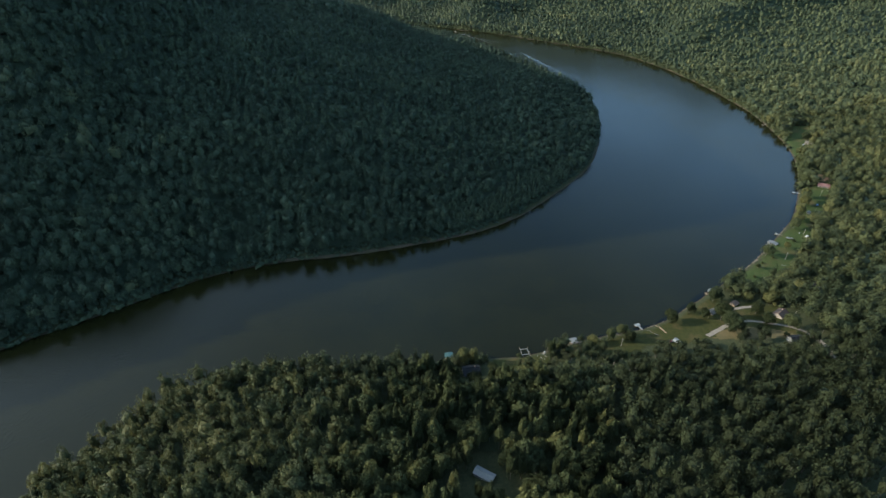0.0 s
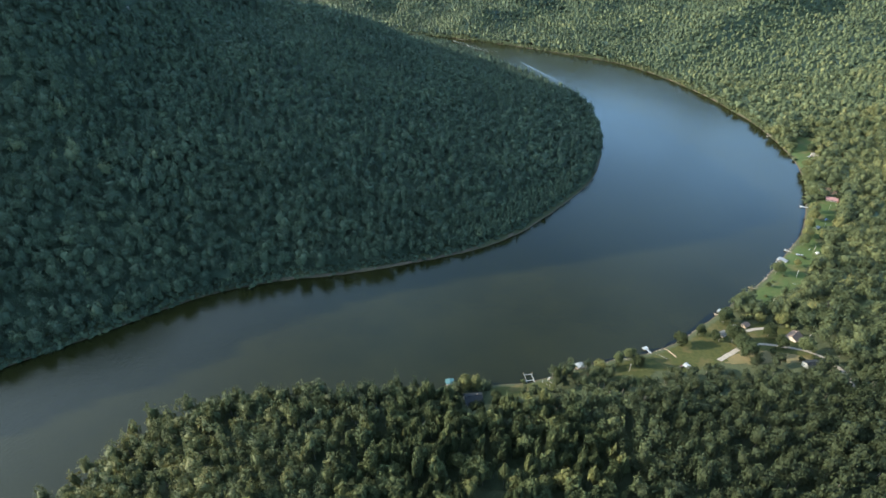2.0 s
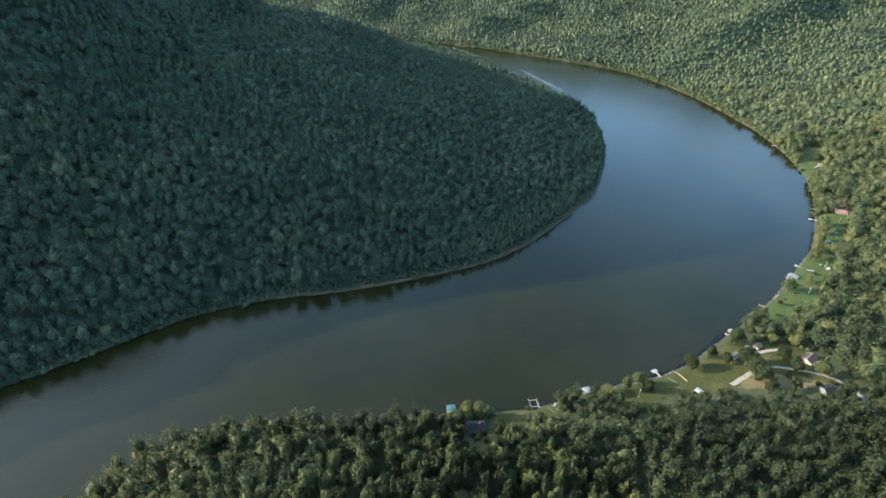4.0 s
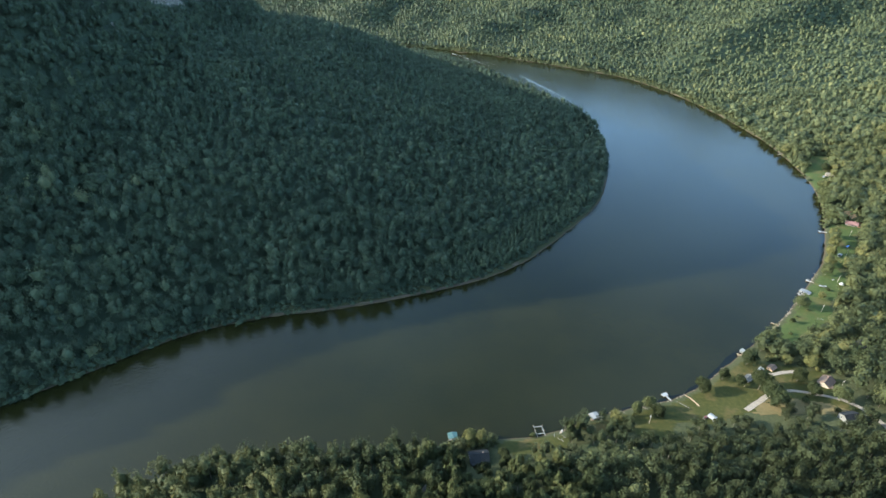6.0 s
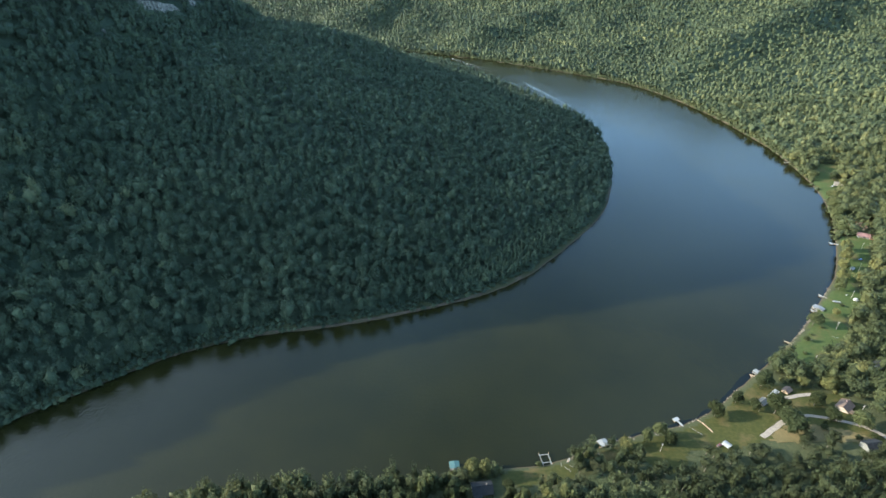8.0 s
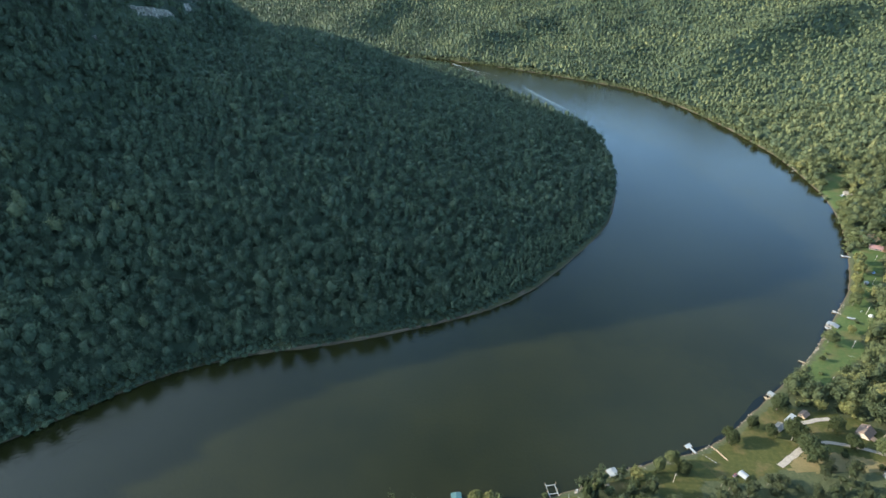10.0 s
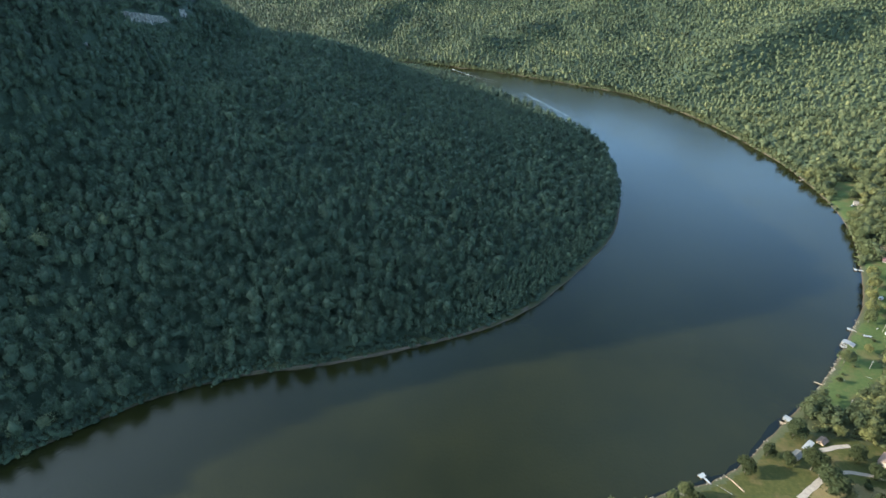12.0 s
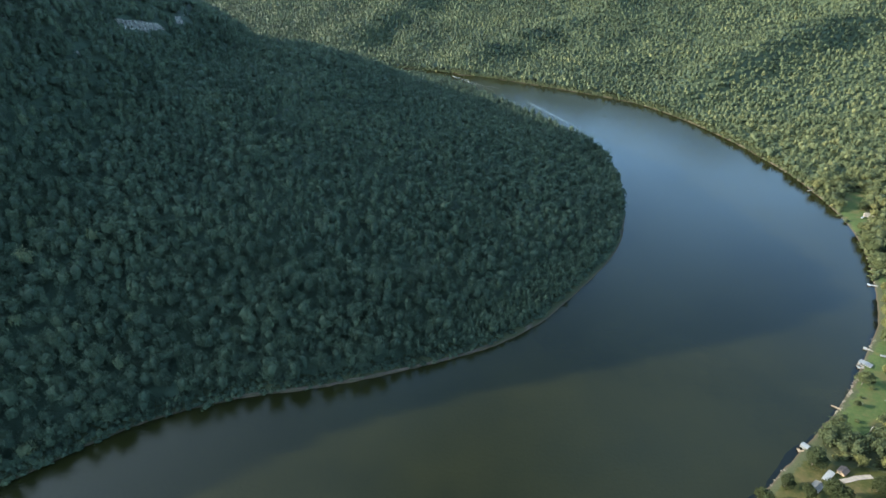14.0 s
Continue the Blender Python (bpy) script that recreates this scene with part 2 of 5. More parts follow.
def mesh_from(name, verts, faces, mats, smooth_faces=True):
    me = bpy.data.meshes.new(name)
    me.from_pydata([tuple(v) for v in verts], [], [tuple(f) for f in faces])
    for m in mats:
        me.materials.append(m)
    if smooth_faces:
        me.polygons.foreach_set("use_smooth", np.ones(len(me.polygons), bool))
    me.update()
    return me


def spread(low, high, step, reach):
    """Grid lines: close between low and high, wider and wider out to the reach."""
    mid = list(np.arange(low, high + 0.1, step))
    ahead, back, g = [high], [low], step
    while ahead[-1] < reach or back[-1] > -reach:
        g *= 1.16
        ahead.append(ahead[-1] + g)
        back.append(back[-1] - g)
    return np.array(back[:0:-1] + mid + ahead[1:])


gx, gy = spread(-420, 620, 6.0, 4500), spread(160, 1250, 6.0, 4500)
GX, GY = np.meshgrid(gx, gy)
gz, _ = land(GX, GY)
nx, ny = len(gx), len(gy)
k = (np.arange(ny - 1)[:, None] * nx + np.arange(nx - 1)[None]).ravel()
ground = new("ground", mesh_from("ground", np.c_[GX.ravel(), GY.ravel(), gz], np.c_[k, k + 1, k + nx + 1, k + nx], [forest_floor]))
tagged(ground, "wooded hills and river banks with leaf litter and mud", "ground", kind="structure")

GROUND = gz.reshape(ny, nx)


def ground_z(x, y):
    """The height of the ground sheet at places."""
    x, y = np.atleast_1d(np.asarray(x, float)), np.atleast_1d(np.asarray(y, float))
    i, j = np.clip(np.searchsorted(gx, x) - 1, 0, nx - 2), np.clip(np.searchsorted(gy, y) - 1, 0, ny - 2)
    u, v = (x - gx[i]) / (gx[i + 1] - gx[i]), (y - gy[j]) / (gy[j + 1] - gy[j])
    return (GROUND[j, i] * (1 - u) + GROUND[j, i + 1] * u) * (1 - v) + (GROUND[j + 1, i] * (1 - u) + GROUND[j + 1, i + 1] * u) * v


wx, wy = np.linspace(-2700, 700, 35), np.linspace(-600, 2300, 30)
WX, WY = np.meshgrid(wx, wy)
k = (np.arange(29)[:, None] * 35 + np.arange(34)[None]).ravel()
water = new("water", mesh_from("water", np.c_[WX.ravel(), WY.ravel(), np.zeros(WX.size)], np.c_[k, k + 1, k + 36, k + 35], [river_water]))
tagged(water, "calm brown-green river water reflecting blue sky", "river", kind="structure")


# ---- trees ----
def ball(detail):
    bm = bmesh.new()
    bmesh.ops.create_icosphere(bm, subdivisions=detail, radius=1.0)
    v = np.array([p.co[:] for p in bm.verts])
    f = np.array([[p.index for p in q.verts] for q in bm.faces])
    bm.free()
    return v, f


BALLS = {1: ball(1), 2: ball(2)}


def crown_shape(rng, detail, lobes, sprays, spray_size, shape, wild=1.0, shells=True):
    """A crown 1 wide and 1 high round (0, 0, 0.5): an uneven body with lobes, clad in sprays of leaves. Vertices, triangles."""
    vs, fs, count = [], [], 0
    bv, bf = BALLS[detail]
    waves = [(rng.standard_normal(3) * 2.6, rng.uniform(0, 6.28), rng.uniform(0.05, 0.13)) for _ in range(5)]

    def reach(w):
        """How far the crown goes in a direction."""
        up = w[:, 2]
        if shape == "tall":
            r = 0.40 * np.sqrt(np.clip(1 - 0.45 * np.clip(up, 0, 1), 0, 1))
        elif shape == "wide":
            r = 0.46 - 0.06 * np.clip(up, 0, 1)
        else:
            r = np.full(len(w), 0.43)
        for k, ph, am in waves:
            r = r + wild * am * np.sin(w @ k + ph) * (0.75 if shape == "tall" else 1.0)
        return r

    high = {"tall": 1.25, "wide": 0.95, "dome": 1.10}[shape]
    stretch, centre = np.array([1, 1, high]), np.array([0, 0, 0.46])
    # leaf clumps: where they sit on the crown
    seats = []
    for n in range(max(lobes, 1)):
        w = rng.standard_normal(3)
        w[2] = abs(w[2]) * 0.9 - 0.25
        seats.append((w / (np.linalg.norm(w) + 1e-6), rng.uniform(0.90, 1.14)))
    body = bv * (reach(bv) * (0.62 if lobes and shells else 0.74) * (1 + 0.12 * rng.standard_normal(len(bv)).clip(-1.6, 1.6)))[:, None] * stretch + centre
    vs.append(body)
    fs.append(bf[bv[bf][:, :, 2].max(1) > -0.30])
    count += len(body)
    lv, lf = BALLS[1]
    for seat, lift in seats[:lobes if shells else 0]:
        size = rng.uniform(0.09, 0.16) * (14 / max(lobes, 5)) ** 0.35
        p = seat * (reach(seat[None])[0] * lift - size * 1.12) * stretch + centre
        shell = lv * (size * (1 + 0.24 * rng.standard_normal(len(lv)).clip(-1.5, 1.5)))[:, None] * (1, 1, high * 0.92) + p
        vs.append(shell), fs.append(lf[(lv[lf].mean(1) @ seat) > -0.25] + count)
        count += len(shell)
    # sprays of leaves on the clumps
    for n in range(sprays):
        seat, lift = seats[rng.integers(len(seats))]
        if lobes and rng.random() < 0.72:
            w, far = seat + 0.25 * rng.standard_normal(3), rng.uniform(0.80, 1.05) * lift
        else:
            w, far = rng.standard_normal(3), rng.uniform(0.78, 1.04)
            w[2] = abs(w[2]) * 0.9 - 0.28
        w /= np.linalg.norm(w) + 1e-6
        p = w * reach(w[None])[0] * far * stretch + centre
        face = w + (0, 0, 0.3) + 0.65 * rng.standard_normal(3)
        face /= np.linalg.norm(face) + 1e-6
        a = np.cross(face, rng.standard_normal(3))
        a /= np.linalg.norm(a) + 1e-6
        b = np.cross(face, a)
        s = spray_size * rng.uniform(0.5, 1.4)
        v = np.array([p + a * s, p - 0.5 * a * s + 0.85 * b * s, p - 0.5 * a * s - 0.85 * b * s - face * 0.5 * s])
        vs.append(v), fs.append(np.array([[count, count + 1, count + 2]]))
        count += 3
    return np.vstack(vs), np.vstack(fs), count - 3 * sprays


def trunk_shape(sides, limbs, rng):
    """A trunk from 0 to 1 high, 1 thick at the foot, with limbs."""
    vs, fs = [], []

    def tube(a, b, ra, rb):
        a, b = np.array(a, float), np.array(b, float)
        d = (b - a) / np.linalg.norm(b - a)
        e = np.cross(d, (0.3, 0.9, 0.1))
        e /= np.linalg.norm(e)
        g = np.cross(d, e)
        at = sum(len(v) for v in vs)
        turn = np.arange(sides) * 2 * math.pi / sides
        ring = np.cos(turn)[:, None] * e + np.sin(turn)[:, None] * g
        vs.append(np.vstack([a + ra * ring, b + rb * ring]))
        for q in range(sides):
            w = (q + 1) % sides
            fs.extend([(at + q, at + w, at + sides + w), (at + q, at + sides + w, at + sides + q)])

    tube((0, 0, -0.06), (0.01, 0, 0.4), 0.022, 0.015)
    tube((0.01, 0, 0.4), (0, 0.015, 0.8), 0.015, 0.006)
    for n in range(limbs):
        turn, z = n * 2.2, 0.32 + 0.07 * n
        tube((0.008, 0, z), (0.15 * math.cos(turn), 0.15 * math.sin(turn), z + 0.2), 0.009, 0.003)
    return np.vstack(vs), np.array(fs)


shape_rng = np.random.default_rng(11)
KINDS = ["dome", "wide", "tall", "tall", "dome", "tall"]
NEAR_CROWNS = [crown_shape(shape_rng, 2, 24, 1500, 0.033, k) for k in KINDS]
YARD_CROWNS = [crown_shape(shape_rng, 2, 26, 1500, 0.034, k, 0.5) for k in KINDS]
BANK_CROWNS = [crown_shape(shape_rng, 1, 12, 400, 0.049, k, shells=False) for k in KINDS + KINDS]
STEEP_CROWNS = [crown_shape(shape_rng, 1, 10, 270, 0.054, k, shells=False) for k in KINDS + KINDS]
MID_CROWNS = [crown_shape(shape_rng, 1, 7, 84, 0.076, k, shells=False) for k in KINDS + KINDS]
HEM_CROWNS = [crown_shape(shape_rng, 1, 3, 46, 0.090, k, shells=False) for k in KINDS + KINDS]
FAR_CROWNS = [crown_shape(shape_rng, 1, 0, 13, 0.120, k) for k in KINDS + KINDS]
NEAR_TRUNK, MID_TRUNK = trunk_shape(7, 5, shape_rng), trunk_shape(3, 0, shape_rng)


def scatter(rng, box, gap, keep):
    """Places on a shaken grid within the box, where keep says so."""
    x0, y0, x1, y1 = box
    X, Y = np.meshgrid(np.arange(x0, x1, gap), np.arange(y0, y1, gap))
    X[1::2] += gap / 2
    X, Y = X.ravel() + rng.uniform(-0.44, 0.44, X.size) * gap, Y.ravel() + rng.uniform(-0.44, 0.44, Y.size) * gap
    h, d = land(X, Y)
    ok = keep(X, Y, h, d)
    return X[ok], Y[ok], h[ok], d[ok]


def girth(rng, n, low, high):
    """Crown widths: many middling trees, some small, few very wide."""
    return low + (high - low) * rng.beta(1.8, 2.2, n)


def tints(rng, X, Y, low=0.0, high=1.0):
    """Each tree's own shade of green, in drifts."""
    t = 0.42 + 0.15 * rng.standard_normal(len(X)) + 0.16 * swell(X, Y, 70, 8) + 0.10 * swell(X, Y, 25, 9)
    t += (rng.random(len(X)) < 0.008) * 0.40
    return np.clip(t, low, high)


def forest(name, label, X, Y, Z, wide, tall, tint, crowns, trunk, rng, leaves=leaves_joined):
    """Trees too many to count, joined into one mesh."""
    VS, FS, TS, MS, count = [], [], [], [], 0
    pick, turn = rng.integers(len(crowns), size=len(X)), rng.uniform(0, 6.28, len(X))
    for i, (cv, cf, body) in enumerate(crowns):
        at = np.where(pick == i)[0]
        if not len(at):
            continue
        for (v, f), mat in (((cv, cf), 0), (trunk, 1)):
            if v is None:
                continue
            c, s = np.cos(turn[at])[:, None], np.sin(turn[at])[:, None]
            w, t = wide[at][:, None], tall[at][:, None]
            if mat == 0:
                x, y, z = (v[:, 0] * c - v[:, 1] * s) * w, (v[:, 0] * s + v[:, 1] * c) * w, t * 0.22 + v[:, 2] * t * 0.86
            else:
                x, y, z = v[:, 0] * t + 0 * c, v[:, 1] * t + 0 * c, v[:, 2] * t
            P = np.stack([x + X[at][:, None], y + Y[at][:, None], z + Z[at][:, None]], -1)
            VS.append(P.reshape(-1, 3))
            FS.append((f[None] + (count + np.arange(len(at)) * len(v))[:, None, None]).reshape(-1, 3))
            # inner body darker, outer sprays lighter: sun and shade put into the tint
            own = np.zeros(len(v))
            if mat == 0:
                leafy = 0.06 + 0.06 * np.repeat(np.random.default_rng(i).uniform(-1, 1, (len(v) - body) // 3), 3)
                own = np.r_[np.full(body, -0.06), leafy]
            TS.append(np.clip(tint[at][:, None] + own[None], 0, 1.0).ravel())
            MS.append(np.full(len(at) * len(f), mat))
            count += len(at) * len(v)
    V, F, T, M = np.vstack(VS), np.vstack(FS), np.concatenate(TS), np.concatenate(MS)
    me = bpy.data.meshes.new(name)
    me.vertices.add(len(V))
    me.vertices.foreach_set("co", V.astype(np.float32).ravel())
    me.loops.add(F.size)
    me.loops.foreach_set("vertex_index", F.astype(np.int32).ravel())
    me.polygons.add(len(F))
    me.polygons.foreach_set("loop_start", (np.arange(len(F)) * 3).astype(np.int32))
    me.polygons.foreach_set("use_smooth", np.ones(len(F), bool))
    me.materials.append(leaves)
    me.materials.append(bark)
    me.polygons.foreach_set("material_index", M.astype(np.int32))
    me.attributes.new("tint", "FLOAT", "POINT").data.foreach_set("value", T.astype(np.float32))
    me.update(calc_edges=True)
    return tagged(new(name, me), label, "forest", kind="stuff")


NO_TRUNK = (None, None)


def canopy_sheet(name, label, box, step, top, keep, shift, leaves=leaves_joined):
    """The lower storey of the wood that fills the gaps between the crowns: a bumpy leafy surface."""
    x0, y0, x1, y1 = box
    xs, ys = np.arange(x0, x1, step), np.arange(y0, y1, step)
    X, Y = np.meshgrid(xs, ys)
    X, Y = X.ravel() + np.random.default_rng(2).uniform(-0.3, 0.3, X.size) * step, Y.ravel() + np.random.default_rng(4).uniform(-0.3, 0.3, Y.size) * step
    _, d = land(X, Y)
    ok = keep(X, Y, d) & (d > 7.0)
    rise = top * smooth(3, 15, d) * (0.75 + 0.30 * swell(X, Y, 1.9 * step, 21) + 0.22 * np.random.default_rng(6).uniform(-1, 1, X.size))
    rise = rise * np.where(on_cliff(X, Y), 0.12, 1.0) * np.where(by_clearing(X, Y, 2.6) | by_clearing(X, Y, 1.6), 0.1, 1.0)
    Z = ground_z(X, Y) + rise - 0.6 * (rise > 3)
    n = len(xs)
    k = (np.arange(len(ys) - 1)[:, None] * n + np.arange(n - 1)[None]).ravel()
    quads = np.c_[k, k + 1, k + n + 1, k + n]
    quads = quads[ok[quads].all(1)]
    used = np.unique(quads)
    at = np.zeros(len(X), int)
    at[used] = np.arange(len(used))
    me = mesh_from(name, np.c_[X, Y, Z][used], at[quads], [leaves])
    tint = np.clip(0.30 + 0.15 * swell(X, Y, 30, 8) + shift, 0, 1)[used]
    me.attributes.new("tint", "FLOAT", "POINT").data.foreach_set("value", tint.astype(np.float32))
    return tagged(new(name, me), label, "forest", kind="stuff")

# clearings of the village: lawns without forest (corner points)
CLEARINGS = {
    "lawn": [(92, 328), (120, 337), (150, 346), (178, 356), (203, 369), (236, 392), (252, 402), (268, 398), (292, 392), (310, 380), (312, 362), (300, 340), (300, 326), (276, 327), (262, 338), (240, 336),
             (225, 336), (205, 330), (190, 326), (172, 330), (165, 324), (161, 317), (152, 309), (141, 308), (134, 317), (120, 322), (104, 318)],
    "lawn_small": [(30, 313), (52, 318), (80, 322), (86, 312), (74, 303), (56, 300), (34, 302)],
    "lawn_strip": [(302, 446), (324, 464), (345, 486), (372, 515), (398, 538), (412, 554), (430, 578), (446, 600), (462, 632), (474, 650), (500, 644), (502, 634), (484, 610), (466, 584), (446, 560), (424, 544),
                   (416, 520), (396, 498), (378, 484), (366, 462), (346, 446), (322, 430), (304, 418), (290, 418)],
    "lawn_far": [(514, 752), (523, 778), (531, 806), (542, 830), (560, 852), (574, 872), (602, 868), (596, 848), (574, 820), (562, 796), (552, 782), (542, 756), (532, 750)],
    "dirt_terrace": [(490, 662), (502, 688), (522, 680), (514, 660)],
}


def in_clearing(X, Y):
    ok = np.zeros(len(X), bool)
    for c in CLEARINGS.values():
        ok |= inside(X, Y, np.array(c, float))
    # the yards of the houses in the wood, the village road and a clearing round the metal barn, widened where trees hid
    # things from the camera
    for x, y, r in ((18, 296, 12), (228, 331, 10), (240, 334, 7), (8, 318, 6), (24, 195, 12), (13, 191, 10), (25, 186, 9), (303, 320, 5), (304, 330, 6), (360, 418, 8), (285, 323, 8), (-9, 281, 4), (-15, 275, 4), (345, 500, 6), (506, 672, 11), (498, 657, 8), (514, 662, 7), (194, 327, 10), (150, 326, 8)):
        ok |= np.hypot(X - x, Y - y) < r
    return ok


# rock bands high on the mountain: two ends and the height
CLIFFS = [((-443, 866), (-434, 978), 18), ((-441, 1010), (-438, 1048), 15), ((-442, 1060), (-448, 1110), 8), ((-455, 1140), (-463, 1172), 6), ((-441, 764), (-434, 790), 9), ((-457, 779), (-455, 797), 8)]


def on_cliff(X, Y):
    ok = np.zeros(len(X), bool)
    for (xa, ya), (xb, yb), tall in CLIFFS:
        u = np.clip((Y - ya) / (yb - ya), -0.05, 1.05)
        edge = xa + u * (xb - xa)
        ok |= (X > edge + 1) & (X < edge + 4 + 1.1 * tall) & (Y > ya - 0.3 * tall) & (Y < yb + 2)
    return ok


rng = np.random.default_rng(21)
village_side = lambda x, y: away(x, y, SHORE_MOUNTAIN) > away(x, y, SHORE_VILLAGE)
# where the mountain's foot ends in an open beach
on_beach = lambda x, y: smooth(-215, -150, x) * (1 - smooth(770, 840, y))
# the near bank: the trees closest to the way are things of their own, further down
X, Y, Z, D = scatter(rng, (-340, 130, 420, 350), 8.5, lambda x, y, h, d: (d > 1.0) & ~in_clearing(x, y) & (y < 335 + 0.2 * np.maximum(x - 150, 0)) & (y > 145) & (rng.random(len(x)) > 0.05) & (np.abs(x) < 80 + 0.95 * y) & village_side(x, y))
wide, tall, tint = girth(rng, len(X), 6.8, 15.5), rng.uniform(15, 27, len(X)), tints(rng, X, Y) + 0.14 + 0.06 * rng.standard_normal(len(X))
# lighter left, darker right: sunlight and shade put into the tint
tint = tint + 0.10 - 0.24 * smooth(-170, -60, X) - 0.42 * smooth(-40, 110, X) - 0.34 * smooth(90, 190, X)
# trees shortened so the lawns, the docks and the buildings show from the camera
VIEW_TRIMS = [(100, 420, 300, 350, 0.62), (-12, 100, 284, 350, 0.55), (195, 262, 298, 350, 0.7), (2, 36, 266, 284, 0.6), (8, 42, 162, 190, 0.7), (122, 172, 284, 300, 0.6), (84, 132, 288, 300, 0.7)]
for x0, x1, y0, y1, f in VIEW_TRIMS:
    there = (X > x0) & (X < x1) & (Y > y0) & (Y <= y1)
    tall, wide = np.where(there, tall * f, tall), np.where(there, wide * f ** 0.3, wide)
order = np.argsort(np.hypot(X - 20, Y - 215))
LONE = order[:290]
REST = order[290:]
LONE_TREES = np.c_[X, Y, wide, tall][LONE]
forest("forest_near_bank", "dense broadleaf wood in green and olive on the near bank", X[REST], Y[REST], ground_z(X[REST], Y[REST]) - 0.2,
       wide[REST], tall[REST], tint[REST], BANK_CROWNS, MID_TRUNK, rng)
# the mountain across the river: its foot, its flank and a denser growth where it is steep
def mountain_wood(name, label, X, Y, crowns):
    # trees below the cliffs shrunk so the rock shows from the camera
    cliff_trim = np.where(on_cliff(X, Y), 0.24, 1.0)
    # a younger, lighter stand behind the beach
    young = 1 - 0.38 * smooth(-60, 20, X) * (1 - smooth(640, 740, Y)) * (1 - smooth(30, 62, away(X, Y, SHORE_MOUNTAIN)))
    forest(name, label, X, Y, ground_z(X, Y) - 0.2, girth(rng, len(X), 7.5, 16.5) * cliff_trim * young, rng.uniform(14, 26, len(X)) * cliff_trim * young,
           np.clip(0.32 + 0.7 * (tints(rng, X, Y) - 0.42) + 0.25 * (1 - young) + 0.5 * ((rng.random(len(X)) < 0.06) & (X < -270) & (Y < 570)), 0, 1), crowns, NO_TRUNK, rng, leaves_mountain_hazed)


on_mountain = lambda x, y, d: (d > 2.5 + 2.5 * on_beach(x, y) + 1.6 * smooth(0, 70, x) * on_beach(x, y)) & ~village_side(x, y) & (x > -0.95 * y - 95) & ((y < 1340) | (x > -260)) & ((x > -500) | (y > 1150))
X, Y, Z, D = scatter(rng, (-500, 300, 60, 600), 8.9, lambda x, y, h, d: on_mountain(x, y, d))
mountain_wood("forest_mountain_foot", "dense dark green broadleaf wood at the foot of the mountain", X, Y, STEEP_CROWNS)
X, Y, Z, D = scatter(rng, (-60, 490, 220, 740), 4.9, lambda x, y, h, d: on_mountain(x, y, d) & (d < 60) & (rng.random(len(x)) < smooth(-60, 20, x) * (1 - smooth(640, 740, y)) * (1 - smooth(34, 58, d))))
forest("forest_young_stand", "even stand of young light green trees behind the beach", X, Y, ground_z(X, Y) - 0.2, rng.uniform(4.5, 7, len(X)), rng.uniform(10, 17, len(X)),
       0.42 + 0.08 * rng.standard_normal(len(X)), [c for c, k in zip(HEM_CROWNS, KINDS + KINDS) if k == "tall"], NO_TRUNK, rng, leaves_mountain_hazed)
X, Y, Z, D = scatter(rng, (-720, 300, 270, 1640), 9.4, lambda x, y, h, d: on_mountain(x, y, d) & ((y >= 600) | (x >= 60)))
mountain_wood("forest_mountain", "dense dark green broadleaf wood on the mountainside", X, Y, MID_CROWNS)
X, Y, Z, D = scatter(rng, (-500, 380, -290, 1150), 12.5, lambda x, y, h, d: on_mountain(x, y, d) & (d > 60))
mountain_wood("forest_mountain_steep", "dark green trees crowded on the steep upper slope", X, Y, MID_CROWNS)
# the slope behind the village
X, Y, Z, D = scatter(rng, (270, 330, 1100, 1200), 10.8, lambda x, y, h, d: (d > 3.0) & ~in_clearing(x, y) & village_side(x, y) & (x < np.maximum(330 + 0.42 * y, 40 + 0.88 * y)) & ((y > 392) | (x > 310)))
wide, tall, tint = girth(rng, len(X), 9, 19), rng.uniform(13, 25, len(X)) * (1 - 0.35 * np.exp(-D / 15)), tints(rng, X, Y) + 0.18 + (0.10 + 0.06 * (Y < 640)) * rng.standard_normal(len(X)) - 0.24 * (1 - smooth(480, 760, Y)) - 0.06 * smooth(800, 1200, Y) + 0.14 * swell(X, Y, 120, 16)
UP = Y + 70 * swell(X, Y, 50, 15)
for name, label, at, crowns, leaves in (("forest_village_edge", "sunlit yellow-green broadleaf wood behind the village houses", Y < 590, BANK_CROWNS, leaves_joined),
                                        ("forest_village_slope", "sunlit olive green broadleaf wood above the village", (Y >= 590) & (UP < 930), STEEP_CROWNS, leaves_joined),
                                        ("forest_upper_slope", "sunlit green broadleaf wood on the slope upriver", (Y >= 590) & (UP >= 930), MID_CROWNS, leaves_far_hazed)):
    forest(name, label, X[at], Y[at], ground_z(X[at], Y[at]) - 0.2, wide[at], tall[at], tint[at], crowns, NO_TRUNK, rng, leaves)
# the far hills
X, Y, Z, D = scatter(rng, (-1350, 1190, 1350, 2750), 11.6, lambda x, y, h, d: (d > 3.5) & village_side(x, y) & (x < 160 + 0.84 * y) & (x > 1100 - 0.86 * y) & (x < 1340 - 1.3 * np.maximum(y - 2080, 0)) & (y < 2500 + 0.8 * np.clip(-x - 150, 0, 560)))
# tint falls with distance, towards green: haze put into the colour
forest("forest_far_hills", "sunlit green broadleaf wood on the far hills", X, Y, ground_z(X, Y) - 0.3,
       girth(rng, len(X), 8, 17), rng.uniform(12, 23, len(X)), tints(rng, X, Y) - 0.04 + 0.16 * swell(X, Y, 190, 14) + 0.10 * swell(X, Y, 60, 15) + 0.16 * (1 - smooth(1150, 1750, Y)), FAR_CROWNS, NO_TRUNK, rng, leaves_far_hazed)
